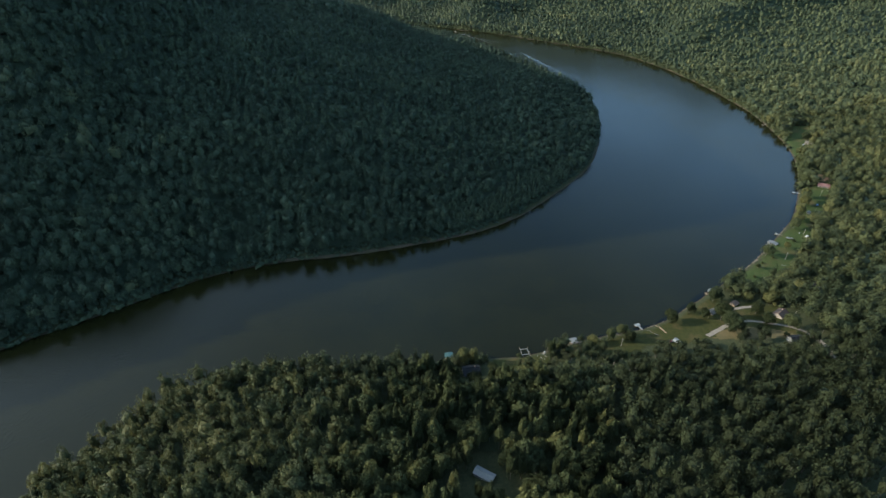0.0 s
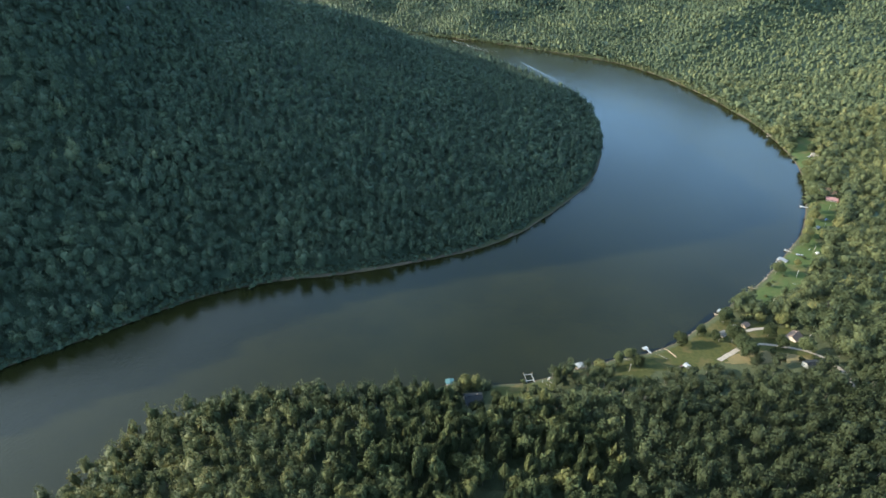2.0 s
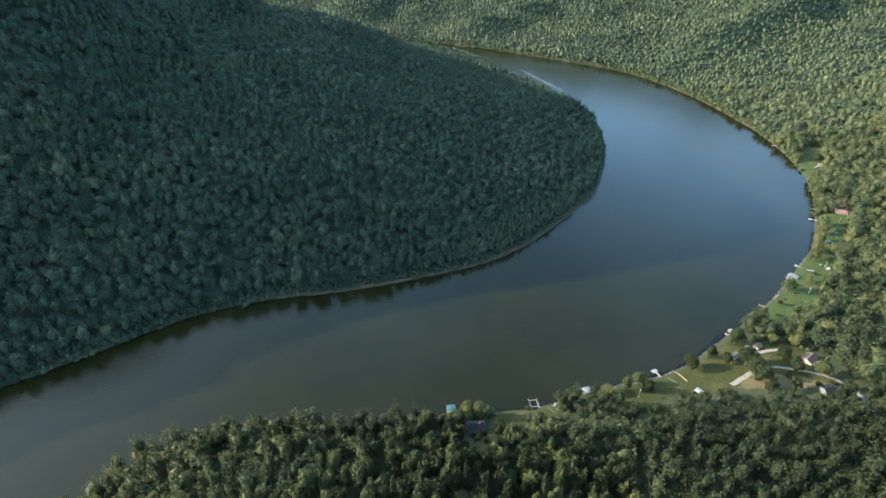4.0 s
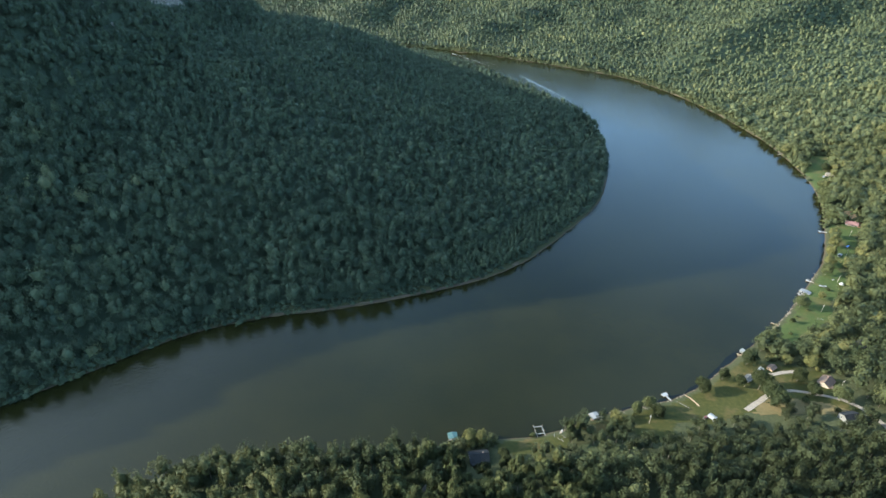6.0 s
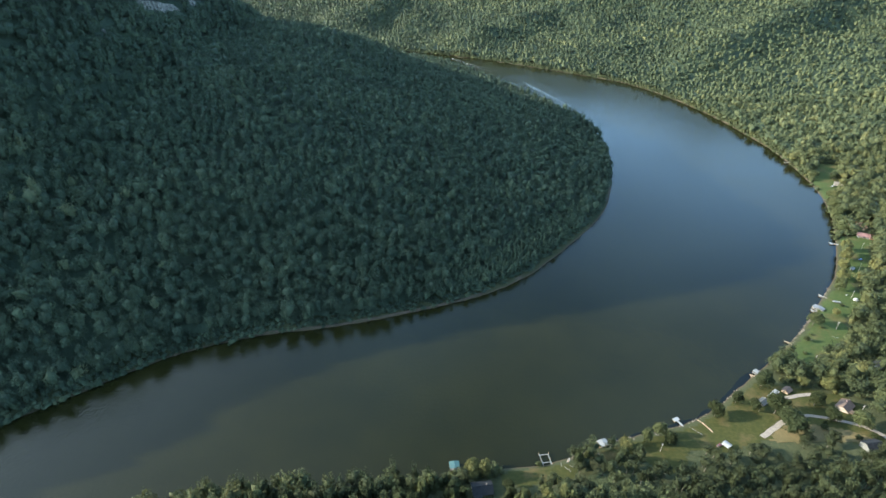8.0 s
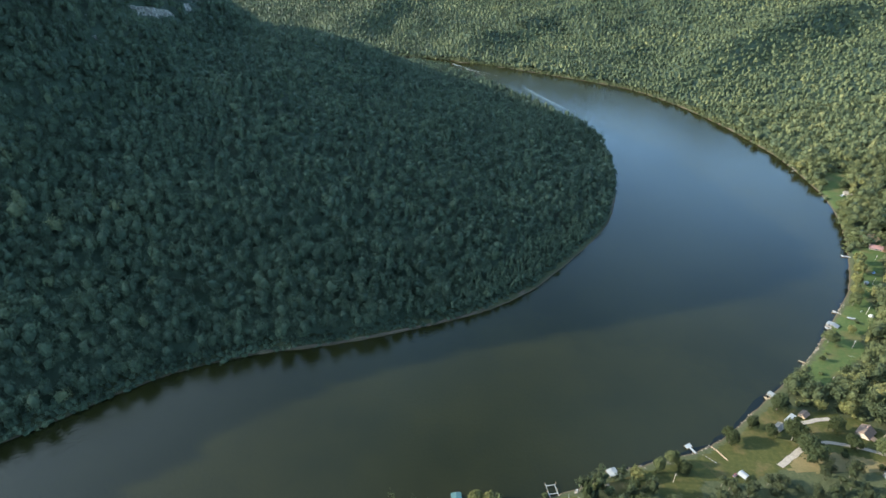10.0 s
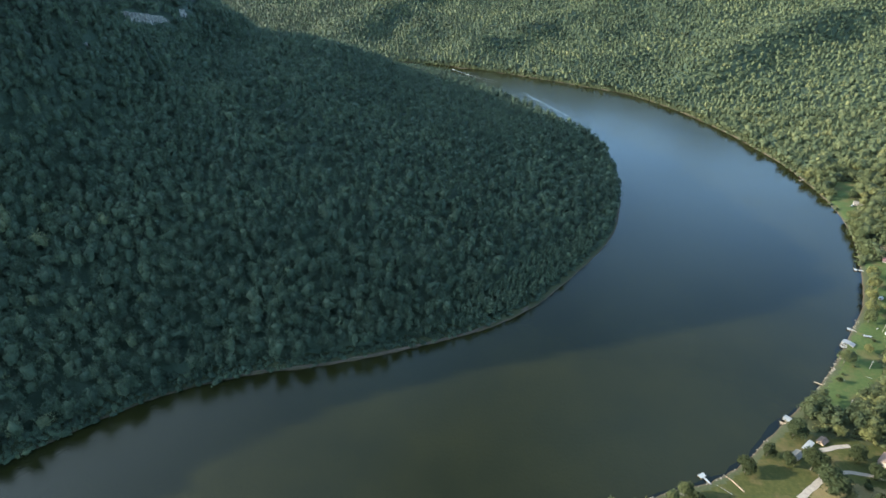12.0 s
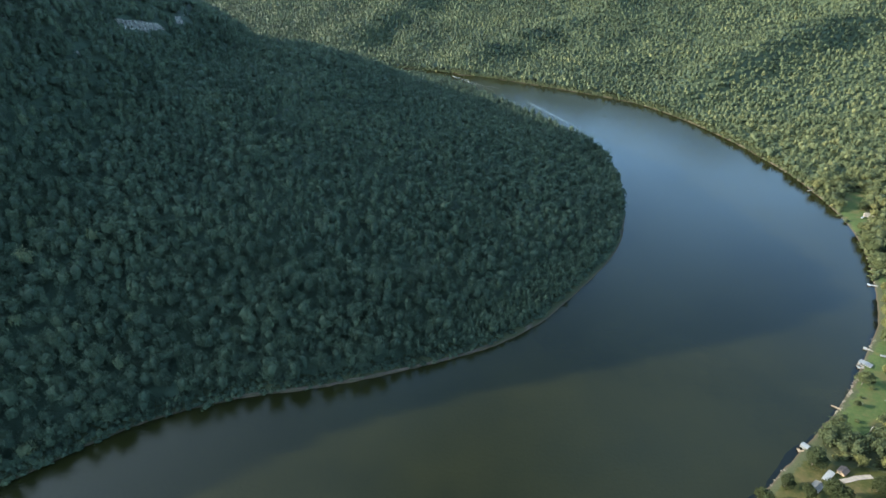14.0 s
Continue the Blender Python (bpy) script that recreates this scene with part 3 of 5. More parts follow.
# the wood goes on below and behind the way
X, Y, Z, D = scatter(rng, (-230, -60, 260, 146), 8.6, lambda x, y, h, d: (d > 2) & village_side(x, y))
forest("forest_behind", "broadleaf wood in green and olive on the near hill", X, Y, ground_z(X, Y) - 0.2, girth(rng, len(X), 7, 15), rng.uniform(14, 25, len(X)), tints(rng, X, Y) + 0.1, MID_CROWNS, NO_TRUNK, rng)
# low growth that hangs over the waterline
def hem(name, label, box, keep, tint_shift=0.0, leaves=leaves_joined):
    X, Y, Z, D = scatter(rng, box, 4.1, lambda x, y, h, d: (d > -2.4) & (d < 11.5) & keep(x, y, d))
    tall = rng.uniform(5, 14, len(X)) * (0.68 + 0.05 * np.clip(D, 0, 9)) * (1 - 0.45 * on_beach(X, Y) * ~village_side(X, Y))
    forest(name, label, X, Y, np.maximum(ground_z(X, Y), -0.2) - 0.30 * tall, rng.uniform(6, 9.5, len(X)), tall, tints(rng, X, Y) + tint_shift, HEM_CROWNS, NO_TRUNK, rng, leaves)


hem("bank_growth_mountain", "dark green shrubs and young trees along the mountain shore", (-520, 180, 270, 1640), lambda x, y, d: ~village_side(x, y) & (d > -2.4 + 3.4 * on_beach(x, y) + 2.6 * smooth(0, 70, x) * on_beach(x, y)), -0.08, leaves_mountain_hazed)
hem("bank_growth_near", "olive green shrubs along the near shore", (-330, 100, 95, 335), lambda x, y, d: village_side(x, y) & ~in_clearing(x, y) & (x < 30) & (d < 9.5))
hem("bank_growth_far", "light green shrubs along the far shore", (-200, 640, 560, 1760), lambda x, y, d: village_side(x, y) & (d > -1.2) & ~in_clearing(x, y) & ~inside(x, y + 8, np.array(CLEARINGS["lawn_far"], float)), 0.08)


# brushwood round the edges of the clearings
def by_clearing(x, y, far=1.0):
    near = np.zeros(len(x), bool)
    for dx, dy in ((8, 0), (-8, 0), (0, 8), (0, -8), (6, 6), (-6, 6), (6, -6), (-6, -6)):
        near |= in_clearing(x + far * dx, y + far * dy)
    return near & ~in_clearing(x, y)


X, Y, Z, D = scatter(rng, (270, 380, 640, 900), 5.0, lambda x, y, h, d: (d > 12) & village_side(x, y) & by_clearing(x, y))
tall = rng.uniform(4, 10, len(X))
forest("edge_growth", "olive green brushwood along the edges of the lawns", X, Y, ground_z(X, Y) - 0.30 * tall, rng.uniform(5, 9, len(X)), tall, tints(rng, X, Y) + 0.2, HEM_CROWNS, NO_TRUNK, rng)

in_view = lambda x, y: np.abs(x) < 130 + 0.95 * y
canopy_sheet("understorey_mountain", "lower storey of the dark mountain wood", (-900, 300, 270, 1640), 5.5, 5.0, lambda x, y, d: ~village_side(x, y) & in_view(x, y) & ((y < 1340) | (x > -260)) & ((x > -520) | (y > 1150)), -0.10, leaves_mountain_hazed)
# unseen leafy sheet, added so the crest's shadow reaches as far as with trees
canopy_sheet("ridge_shadow_canopy", "unseen canopy along the crest, added for the mountain's shadow", (-960, 140, -508, 1200), 9.0, 19.0, lambda x, y, d: ~village_side(x, y), -0.05, leaves_mountain_hazed)
canopy_sheet("understorey_far", "lower storey of the wood on the far hills", (-1450, 1190, 1400, 3100), 10.0, 9.0, lambda x, y, d: village_side(x, y) & (x < 200 + 0.86 * y) & (x > 1020 - 0.86 * y) & (x < 1400 - 1.2 * np.maximum(y - 2080, 0)), 0.04, leaves_far_hazed)
# mostly unseen; added for the far water to mirror
canopy_sheet("wood_plateau", "wood on the steep flank of the plateau behind the far hills", (-2400, 1500, 3200, 4300), 34.0, 12.0, lambda x, y, d: village_side(x, y) & (d > 450) & ~((y < 3080) & (x > -1420) & (x < 1370 - 1.2 * np.maximum(y - 2080, 0)) & (x > 1060 - 0.86 * y) & (x < 170 + 0.86 * y)), 0.12, leaves_far_hazed)
canopy_sheet("understorey_slope", "lower storey of the wood above the village", (270, 395, 1100, 1200), 6.0, 12.0, lambda x, y, d: village_side(x, y) & in_view(x, y) & ~in_clearing(x, y) & ~in_clearing(x - 13, y) & ~in_clearing(x + 13, y) & ~in_clearing(x, y - 13) & ~in_clearing(x, y + 13), 0.08, leaves_far_hazed)
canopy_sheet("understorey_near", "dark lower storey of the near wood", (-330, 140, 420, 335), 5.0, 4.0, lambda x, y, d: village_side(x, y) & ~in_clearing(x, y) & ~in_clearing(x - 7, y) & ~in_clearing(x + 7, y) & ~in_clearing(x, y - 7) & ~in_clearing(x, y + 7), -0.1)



# ---- materials of the village ----
def plain(name, colour, rough=0.6, metal=0.0, wear=0.18, scale=1.2):
    """Paint, metal or cloth with soft stains."""
    m, nt, bsdf = material(name)
    dirty = tuple(c * (1 - wear) * 0.9 for c in colour)
    nt.links.new(ramp(nt, grain(nt, scale, 5.0, 0.7), [(0.35, dirty), (0.62, colour)]), bsdf.inputs["Base Color"])
    bsdf.inputs["Roughness"].default_value, bsdf.inputs["Metallic"].default_value = rough, metal
    bump(nt, grain(nt, 9.0, 3.0), 0.12, 0.02, bsdf)
    return m


def grass_material(name, dull, middle, dry):
    m, nt, bsdf = material(name)
    green = ramp(nt, grain(nt, 0.35, 5.0, 0.7), [(0.3, dull), (0.55, middle), (0.75, dry)])
    bare = ramp(nt, grain(nt, 0.8, 4.0), [(0.3, (0.056, 0.040, 0.017)), (0.7, (0.084, 0.058, 0.027))])
    f = node(nt, "ShaderNodeMapRange", {"Value": grain(nt, 0.045, 4.0, 0.65), "From Min": 0.53, "From Max": 0.70, "To Max": 0.7}).outputs[0]
    nt.links.new(blend(nt, f, green, bare), bsdf.inputs["Base Color"])
    bsdf.inputs["Roughness"].default_value = 0.9
    bsdf.inputs["Specular IOR Level"].default_value = 0.06
    bump(nt, grain(nt, 3.0, 4.0, 0.7), 0.5, 0.1, bsdf)
    return m


mown_grass = grass_material("mown_grass", (0.0185, 0.0210, 0.0062), (0.028, 0.028, 0.0080), (0.044, 0.036, 0.0125))
# brighter copy of the grass: fuller sunlight put into its colour
sunlit_grass = grass_material("sunlit_grass", (0.024, 0.034, 0.010), (0.034, 0.044, 0.013), (0.048, 0.047, 0.017))
bare_earth = mottled("bare_earth", (0.16, 0.083, 0.042), (0.29, 0.165, 0.09), 0.3, 0.95, 0.5, 0.15, 2.0)
gravel = mottled("gravel", (0.095, 0.077, 0.059), (0.165, 0.136, 0.107), 0.4, 0.9, 0.5, 0.04, 5.0)
concrete = mottled("concrete", (0.105, 0.087, 0.070), (0.18, 0.15, 0.12), 0.5, 0.85, 0.3, 0.02, 4.0)
stone = mottled("stone", (0.045, 0.038, 0.029), (0.17, 0.138, 0.104), 0.7, 0.9, 0.6, 0.06, 5.0)
dry_grass = mottled("dry_grass", (0.044, 0.037, 0.012), (0.090, 0.064, 0.028), 0.12, 0.95, 0.5, 0.1, 1.2)
# paler than the river: sky reflection on the crests put into the colour
wave_tops = mottled("wave_tops", (0.022, 0.028, 0.027), (0.060, 0.070, 0.068), 0.2, 0.15, 0.3, 0.05, 2.0)
rock_face = mottled("rock_face", (0.040, 0.038, 0.033), (0.30, 0.275, 0.235), 0.22, 0.9, 1.0, 0.8, 0.9)
shore_mud = mottled("shore_mud", (0.022, 0.017, 0.011), (0.072, 0.052, 0.036), 0.05, 0.9, 0.6, 0.2, 0.7)
earth_bank = mottled("earth_bank", (0.020, 0.018, 0.011), (0.062, 0.048, 0.030), 0.03, 0.9, 0.6, 0.2, 0.7)
timber = mottled("timber", (0.13, 0.088, 0.054), (0.27, 0.195, 0.13), 1.0, 0.8, 0.4, 0.02)
grey_boards = mottled("grey_boards", (0.11, 0.104, 0.094), (0.20, 0.19, 0.175), 1.0, 0.8, 0.4, 0.02)
white_paint = plain("white_paint", (0.22, 0.21, 0.19), 0.5)
cream_siding = plain("cream_siding", (0.21, 0.17, 0.135), 0.7)
grey_siding = plain("grey_siding", (0.085, 0.08, 0.072), 0.75)
pink_brick = plain("pink_brick", (0.46, 0.26, 0.20), 0.8)
white_metal = plain("white_metal", (0.165, 0.158, 0.145), 0.75, 0.0)
grey_metal = plain("grey_metal", (0.10, 0.10, 0.103), 0.7, 0.1)
green_metal = plain("green_metal", (0.030, 0.070, 0.060), 0.4, 0.1)
grey_shingle = mottled("grey_shingle", (0.07, 0.06, 0.048), (0.14, 0.12, 0.095), 0.6, 0.85, 0.4, 0.03, 4.0)
brown_shingle = mottled("brown_shingle", (0.065, 0.044, 0.032), (0.12, 0.080, 0.056), 0.6, 0.85, 0.4, 0.03, 4.0)
dark_shingle = mottled("dark_shingle", (0.010, 0.0105, 0.011), (0.024, 0.025, 0.026), 0.6, 0.9, 0.4, 0.03, 4.0, 0.04)
red_paint = plain("red_paint", (0.10, 0.022, 0.018), 0.5)
blue_paint = plain("blue_paint", (0.08, 0.16, 0.34), 0.4)
rubber = plain("rubber", (0.02, 0.02, 0.022), 0.8)
pole_wood = mottled("pole_wood", (0.16, 0.135, 0.11), (0.30, 0.27, 0.235), 1.5, 0.8, 0.3, 0.01)
glass, gnt, gb = material("window_glass")
gb.inputs["Base Color"].default_value, gb.inputs["Roughness"].default_value = (0.02, 0.025, 0.03, 1), 0.06
foam, fnt, fb = material("foam")
fb.inputs["Roughness"].default_value = 0.9
fnt.links.new(ramp(fnt, grain(fnt, 0.8, 4.0, 0.7), [(0.3, (0.03, 0.036, 0.036)), (0.7, (0.15, 0.16, 0.16))]), fb.inputs["Base Color"])


# ---- shapes ----
def part(name, bm, mat, parent=None, label="", soft_edge=0.0):
    """Links a bmesh as one mesh object under a thing or a part."""
    if soft_edge:
        bmesh.ops.bevel(bm, geom=bm.edges[:], offset=soft_edge, segments=1, affect="EDGES")
    me = bpy.data.meshes.new(name)
    bm.normal_update()
    bm.to_mesh(me)
    bm.free()
    me.materials.append(mat)
    ob = new(name, me)
    ob.parent = parent
    return tagged(ob, label) if label else ob


def box(bm, x0, y0, z0, x1, y1, z1):
    m = Matrix.LocRotScale(((x0 + x1) / 2, (y0 + y1) / 2, (z0 + z1) / 2), None, (abs(x1 - x0), abs(y1 - y0), abs(z1 - z0)))
    bmesh.ops.create_cube(bm, size=1.0, matrix=m)


def boxes(*some):
    bm = bmesh.new()
    for b in some:
        box(bm, *b)
    return bm


def rod(a, b, ra, rb=None, sides=8):
    a, b = Vector(a), Vector(b)
    bm = bmesh.new()
    m = Matrix.Translation((a + b) / 2) @ (b - a).to_track_quat("Z", "Y").to_matrix().to_4x4()
    bmesh.ops.create_cone(bm, cap_ends=True, segments=sides, radius1=ra, radius2=ra if rb is None else rb, depth=(b - a).length, matrix=m)
    return bm


def prism(section, y0, y1):
    """A profile in x and z, drawn out along y."""
    bm = bmesh.new()
    front, back = [bm.verts.new((x, y0, z)) for x, z in section], [bm.verts.new((x, y1, z)) for x, z in section]
    bm.faces.new(front), bm.faces.new(back[::-1])
    for i in range(len(section)):
        j = (i + 1) % len(section)
        bm.faces.new((front[j], front[i], back[i], back[j]))
    bmesh.ops.recalc_face_normals(bm, faces=bm.faces[:])
    return bm


def root(name, x, y, z, turn, label, category, group="", kind=""):
    ob = new(name)
    ob.matrix_basis = pose(x, y, z, 0, 0, turn)
    return tagged(ob, label, category, group, kind)


def low(x, y, r=0.0):
    """The lowest ground under a thing of that half width."""
    return float(min(ground_z([x - r, x + r, x, x], [y, y, y - r, y + r])))


def sheet(name, outline, mat, lift, step, label, category):
    """A sheet laid on the ground within an outline with a ragged edge."""
    line = curve(outline + outline[:1], 4.0)
    x0, y0, x1, y1 = *line.min(0), *line.max(0)
    xs, ys = np.arange(x0 - step, x1 + step, step), np.arange(y0 - step, y1 + step, step)
    XX, YY = np.meshgrid(xs, ys)
    px, py = XX.ravel(), YY.ravel()
    qx, qy = px + 1.2 * swell(px, py, 5, 12), py + 1.2 * swell(px, py, 5, 13)
    ok = inside(qx, qy, line)
    zs = ground_z(px, py)
    ok &= zs > 0.25
    n = len(xs)
    keep = [(k, k + 1, k + n + 1, k + n) for k in range(len(px) - n - 1) if k % n < n - 1 and ok[k] and ok[k + 1] and ok[k + n] and ok[k + n + 1]]
    used = sorted({i for f in keep for i in f})
    at = {i: j for j, i in enumerate(used)}
    me = mesh_from(name, [(px[i], py[i], zs[i] + lift) for i in used], [[at[i] for i in f] for f in keep], [mat])
    return tagged(new(name, me), label, category, kind="structure")


def strip(name, line, wide, mat, lift, label, category):
    """A track along a line on the ground."""
    c = curve(line, 2.5)
    t = np.gradient(c, axis=0)
    t /= np.linalg.norm(t, axis=1)[:, None]
    side = np.c_[-t[:, 1], t[:, 0]]
    across = np.linspace(-0.5, 0.5, 5)
    vs = []
    for i in range(len(c)):
        for a in across:
            w = wide * (1 + 0.10 * math.sin(i * 1.7 + 3 * a))
            x, y = c[i] + side[i] * a * w
            vs.append((x, y, float(ground_z(x, y)[0]) + lift - 0.1 * abs(a)))
    k = [5 * i + j for i in range(len(c) - 1) for j in range(4)]
    me = mesh_from(name, vs, [(q, q + 5, q + 6, q + 1) for q in k], [mat])
    return tagged(new(name, me), label, category, kind="structure")


# ---- lawns, roads and bare ground ----
for key, label in (("lawn", "mown green lawn with dry brown patches by the water"), ("lawn_small", "small shaded mown lawn behind the floating dock"),
                   ("lawn_strip", "long strip of mown lawns along the river bank"), ("lawn_far", "bright green lawn beside the distant house")):
    sheet(key, CLEARINGS[key], sunlit_grass if key in ("lawn_far", "lawn_strip") else mown_grass, 0.16, 2.5, label, "lawn")
sheet("dirt_terrace", CLEARINGS["dirt_terrace"], bare_earth, 0.18, 2.5, "cut terrace of bare reddish earth", "bare ground")
strip("road", [(247, 358), (258, 360), (270, 359.5), (282, 354), (294, 346.5), (300.5, 337), (303, 326), (303.5, 312), (300, 296)], 3.4, gravel, 0.32, "pale gravel village road winding into the wood", "road")
strip("driveway_ramp", [(223, 340.2), (231, 345.5), (239, 350.5), (247.5, 356)], 4.2, concrete, 0.34, "pale concrete drive across the lawn", "driveway")
strip("driveway_white", [(262, 381), (269, 382.6), (277, 384.2), (285, 384.6)], 3.6, concrete, 0.34, "white concrete drive behind the big tree", "driveway")
strip("driveway_far", [(555, 786), (552.6, 778), (547, 764), (544, 750)], 3.0, gravel, 0.34, "pale curved gravel drive by the distant house", "driveway")
sheet("dry_ground", [(224, 337), (243, 352), (258, 352), (272, 348), (286, 340), (294, 331), (282, 328), (266, 331), (247, 331.5), (229, 333)], dry_grass, 0.25, 2.0, "dry brown worn grass under the big tree", "bare ground")
strip("track", [(-22, 266), (-15, 275), (-4.2, 285.5), (6, 292)], 3.0, gravel, 0.3, "dim gravel track among the near trees", "track")
sheet("house_yard", [(498, 636), (512, 634), (516, 648), (504, 652)], bare_earth, 0.24, 2.0, "bare orange earth beside the red-roofed house", "bare ground")


# ---- bare banks along the water ----
def beach(name, line, inland, wide, mat, label, wider=lambda x, y: 1.0):
    """A strip of mud and stones that slopes out of the water. inland: the side, 1 to the left of the line's way."""
    t = np.gradient(line, axis=0)
    t /= np.linalg.norm(t, axis=1)[:, None]
    side = np.c_[-t[:, 1], t[:, 0]] * inland
    way = np.r_[0, np.cumsum(np.hypot(*np.diff(line, axis=0).T))]
    reach = wide * (0.85 + 0.5 * swell(way, way * 0 + 5, 26, 3) + 0.25 * swell(way, way * 0, 8, 4))
    reach = np.maximum(reach * wider(line[:, 0], line[:, 1]), 0.3)
    rows = ((-0.45, -0.9), (-0.12, -0.12), (0.05, 0.12), (0.4, 0.55), (0.75, 1.2), (1.05, 1.7))
    vs = [(*(line[i] + side[i] * reach[i] * a), z + 0.14 * math.sin(i * 1.3 + 9 * a) * (z > 0)) for i in range(len(line)) for a, z in rows]
    n = len(rows)
    k = [n * i + j for i in range(len(line) - 1) for j in range(n - 1)]
    return tagged(new(name, mesh_from(name, vs, [(q, q + 1, q + n + 1, q + n) for q in k], [mat])), label, "beach", kind="structure")


def dark_margin(line, out, wide):
    """A strip of darker water colour along the bank, just above the river's surface."""
    t = np.gradient(line, axis=0)
    t /= np.linalg.norm(t, axis=1)[:, None]
    side = np.c_[-t[:, 1], t[:, 0]] * out
    way = np.r_[0, np.cumsum(np.hypot(*np.diff(line, axis=0).T))]
    reach = np.maximum(wide * (0.8 + 0.6 * swell(way, way * 0 + 2, 30, 6) + 0.4 * swell(way, way * 0 + 9, 9, 7)), 0.6)
    vs = [(*(line[i] + side[i] * a), 0.02) for i in range(len(line)) for a in (-4.0, 0.5 * reach[i], reach[i])]
    k = [3 * i + j for i in range(len(line) - 1) for j in range(2)]
    return tagged(new("dark_margin", mesh_from("dark_margin", vs, [(q, q + 1, q + 4, q + 3) for q in k], [dark_margin_water])), "dark strip of water along the village bank", "water weed", kind="structure")


fine_shore = lambda line, ok: curve(line[ok(line[:, 0], line[:, 1])][::2], 2.5)
beach("beach", fine_shore(SHORE_MOUNTAIN, lambda x, y: (x > -190) & (y < 860) & (y > 300)), 1, 3.1, shore_mud, "narrow beach of pale mud and stones below the mountain wood", lambda x, y: 0.55 + 1.2 * smooth(0, 70, x) * (1 - smooth(700, 800, y)))
beach("far_bank", fine_shore(SHORE_VILLAGE, lambda x, y: (y > 850) & (y < 1600)), -1, 1.7, earth_bank, "low bank of bare brown earth along the far shore")
dark_margin(fine_shore(SHORE_VILLAGE, lambda x, y: (x > 96) & (x < 530) & (y > 325) & (y < 800)), 1, 4.0)


# ---- lone trees ----
def crown_mesh(shape, name, mat, base=0.20):
    v, f, _ = shape
    w = v.copy()
    w[:, 2] = base + (1.08 - base) * w[:, 2]
    return mesh_from(name, w, f, [mat])


TRUNK = mesh_from("trunk", *NEAR_TRUNK, [bark])
CROWNS = {k: [crown_mesh(c, "crown", mat, 0.20 if k == "mixed" else 0.08) for c in (NEAR_CROWNS if k == "mixed" else YARD_CROWNS)] for k, mat in (("mixed", leaves_single), ("dark", leaves_dark), ("green", leaves_green), ("yellow", leaves_yellow))}


def tree(x, y, wide, tall, shade, which, label, group="", bush=False):
    """A broadleaf tree: trunk with limbs, and a crown of leaf clumps."""
    t = tagged(new("shrub" if bush else "tree"), label, "shrub" if bush else "tree", group)
    t.location, t.scale = (x, y, float(ground_z(x, y)[0]) - 0.1), (wide, wide, tall)
    t.rotation_euler = (0, 0, (x * 7.3 + y * 3.1) % 6.28)
    for name, me in (("trunk", TRUNK), ("crown", CROWNS[shade][which % 6])):
        p = new(name, me)
        p.parent = t
    return t


tree_rng = np.random.default_rng(5)
for x, y, w, t in LONE_TREES:
    k = int(tree_rng.integers(6))
    # more dark crowns to the right: the shade there put into leaf colour
    shade = "dark" if tree_rng.random() < 0.5 * float(smooth(-10, 110, x)) else "mixed"
    odd = tree_rng.random()
    shade = "yellow" if odd < 0.03 + 0.10 * float(smooth(-60, -200, x)) else ("green" if odd < 0.11 else shade)
    tree(x, y, w * (0.8 if KINDS[k] == "tall" else 1.05), t * (1.1 if KINDS[k] == "tall" else 1.0), shade, k,
         "slender upright broadleaf tree in the near wood" if KINDS[k] == "tall" else ("rounded broadleaf tree in the near wood, leaves darkened for shade" if shade == "dark" else ("yellowing broadleaf tree in the near wood" if shade == "yellow" else "rounded broadleaf tree with an olive green crown in the near wood")), "trees of the near wood")

YARD = [  # place, width, height, shade, shape
    (204.4, 366.1, 12.6, 13.5, "dark", 0), (226.4, 380.0, 10.5, 11, "dark", 4), (235.4, 371.4, 8.8, 10, "dark", 0), (250.6, 366.0, 16.0, 18, "dark", 0), (250.4, 348.0, 19.0, 18, "dark", 0),
    (283.5, 373.0, 13.2, 13, "dark", 4), (257.0, 398.1, 16.5, 15, "dark", 4), (298.5, 346.0, 14.5, 14, "green", 1), (283.0, 355.0, 11.0, 11, "dark", 0), (158.2, 338.0, 11.5, 11, "dark", 4),
    (154.0, 347.2, 9.6, 12, "green", 0), (142.3, 339.8, 9.6, 13, "green", 4), (87.6, 317.4, 8.0, 20, "dark", 3), (285.4, 421.6, 18.0, 15, "green", 4), (340.9, 477.3, 13.9, 14, "green", 1),
    (399.9, 534.0, 13.0, 14, "green", 0), (553.0, 848.1, 12.0, 11, "green", 1), (540.0, 822.5, 10.0, 11, "green", 1), (563.5, 813.3, 8.4, 10, "dark", 0), (523.0, 750.2, 10, 12, "green", 0),
    (276.0, 415.0, 10, 11, "dark", 4), (310.0, 398.0, 13, 15, "green", 0), (322.0, 412.0, 12, 14, "dark", 1), (120.0, 324.0, 9, 11, "dark", 4), (94.0, 322.0, 6, 13, "green", 3),
    (511.3, 723.8, 11.5, 12, "green", 1), (500.3, 699.4, 11, 11, "green", 4), (490.1, 675.3, 11, 11, "green", 0), (481.2, 658.2, 9.5, 10, "green", 1)]
for x, y, w, t, s, k in YARD:
    w, t = (w, t) if x < 400 else (w * 1.45, t * 1.1)
    if x < 320:
        x, y = x - 0.0014 * t * x, y - 0.0004 * t * (y - 82)
    tree(x, y, w, t * 1.08, s, k, ("dark green" if s == "dark" else "light green") + (" spreading tree on the riverside lawn" if w > 12 else " rounded tree on the riverside lawn"), "yard trees")
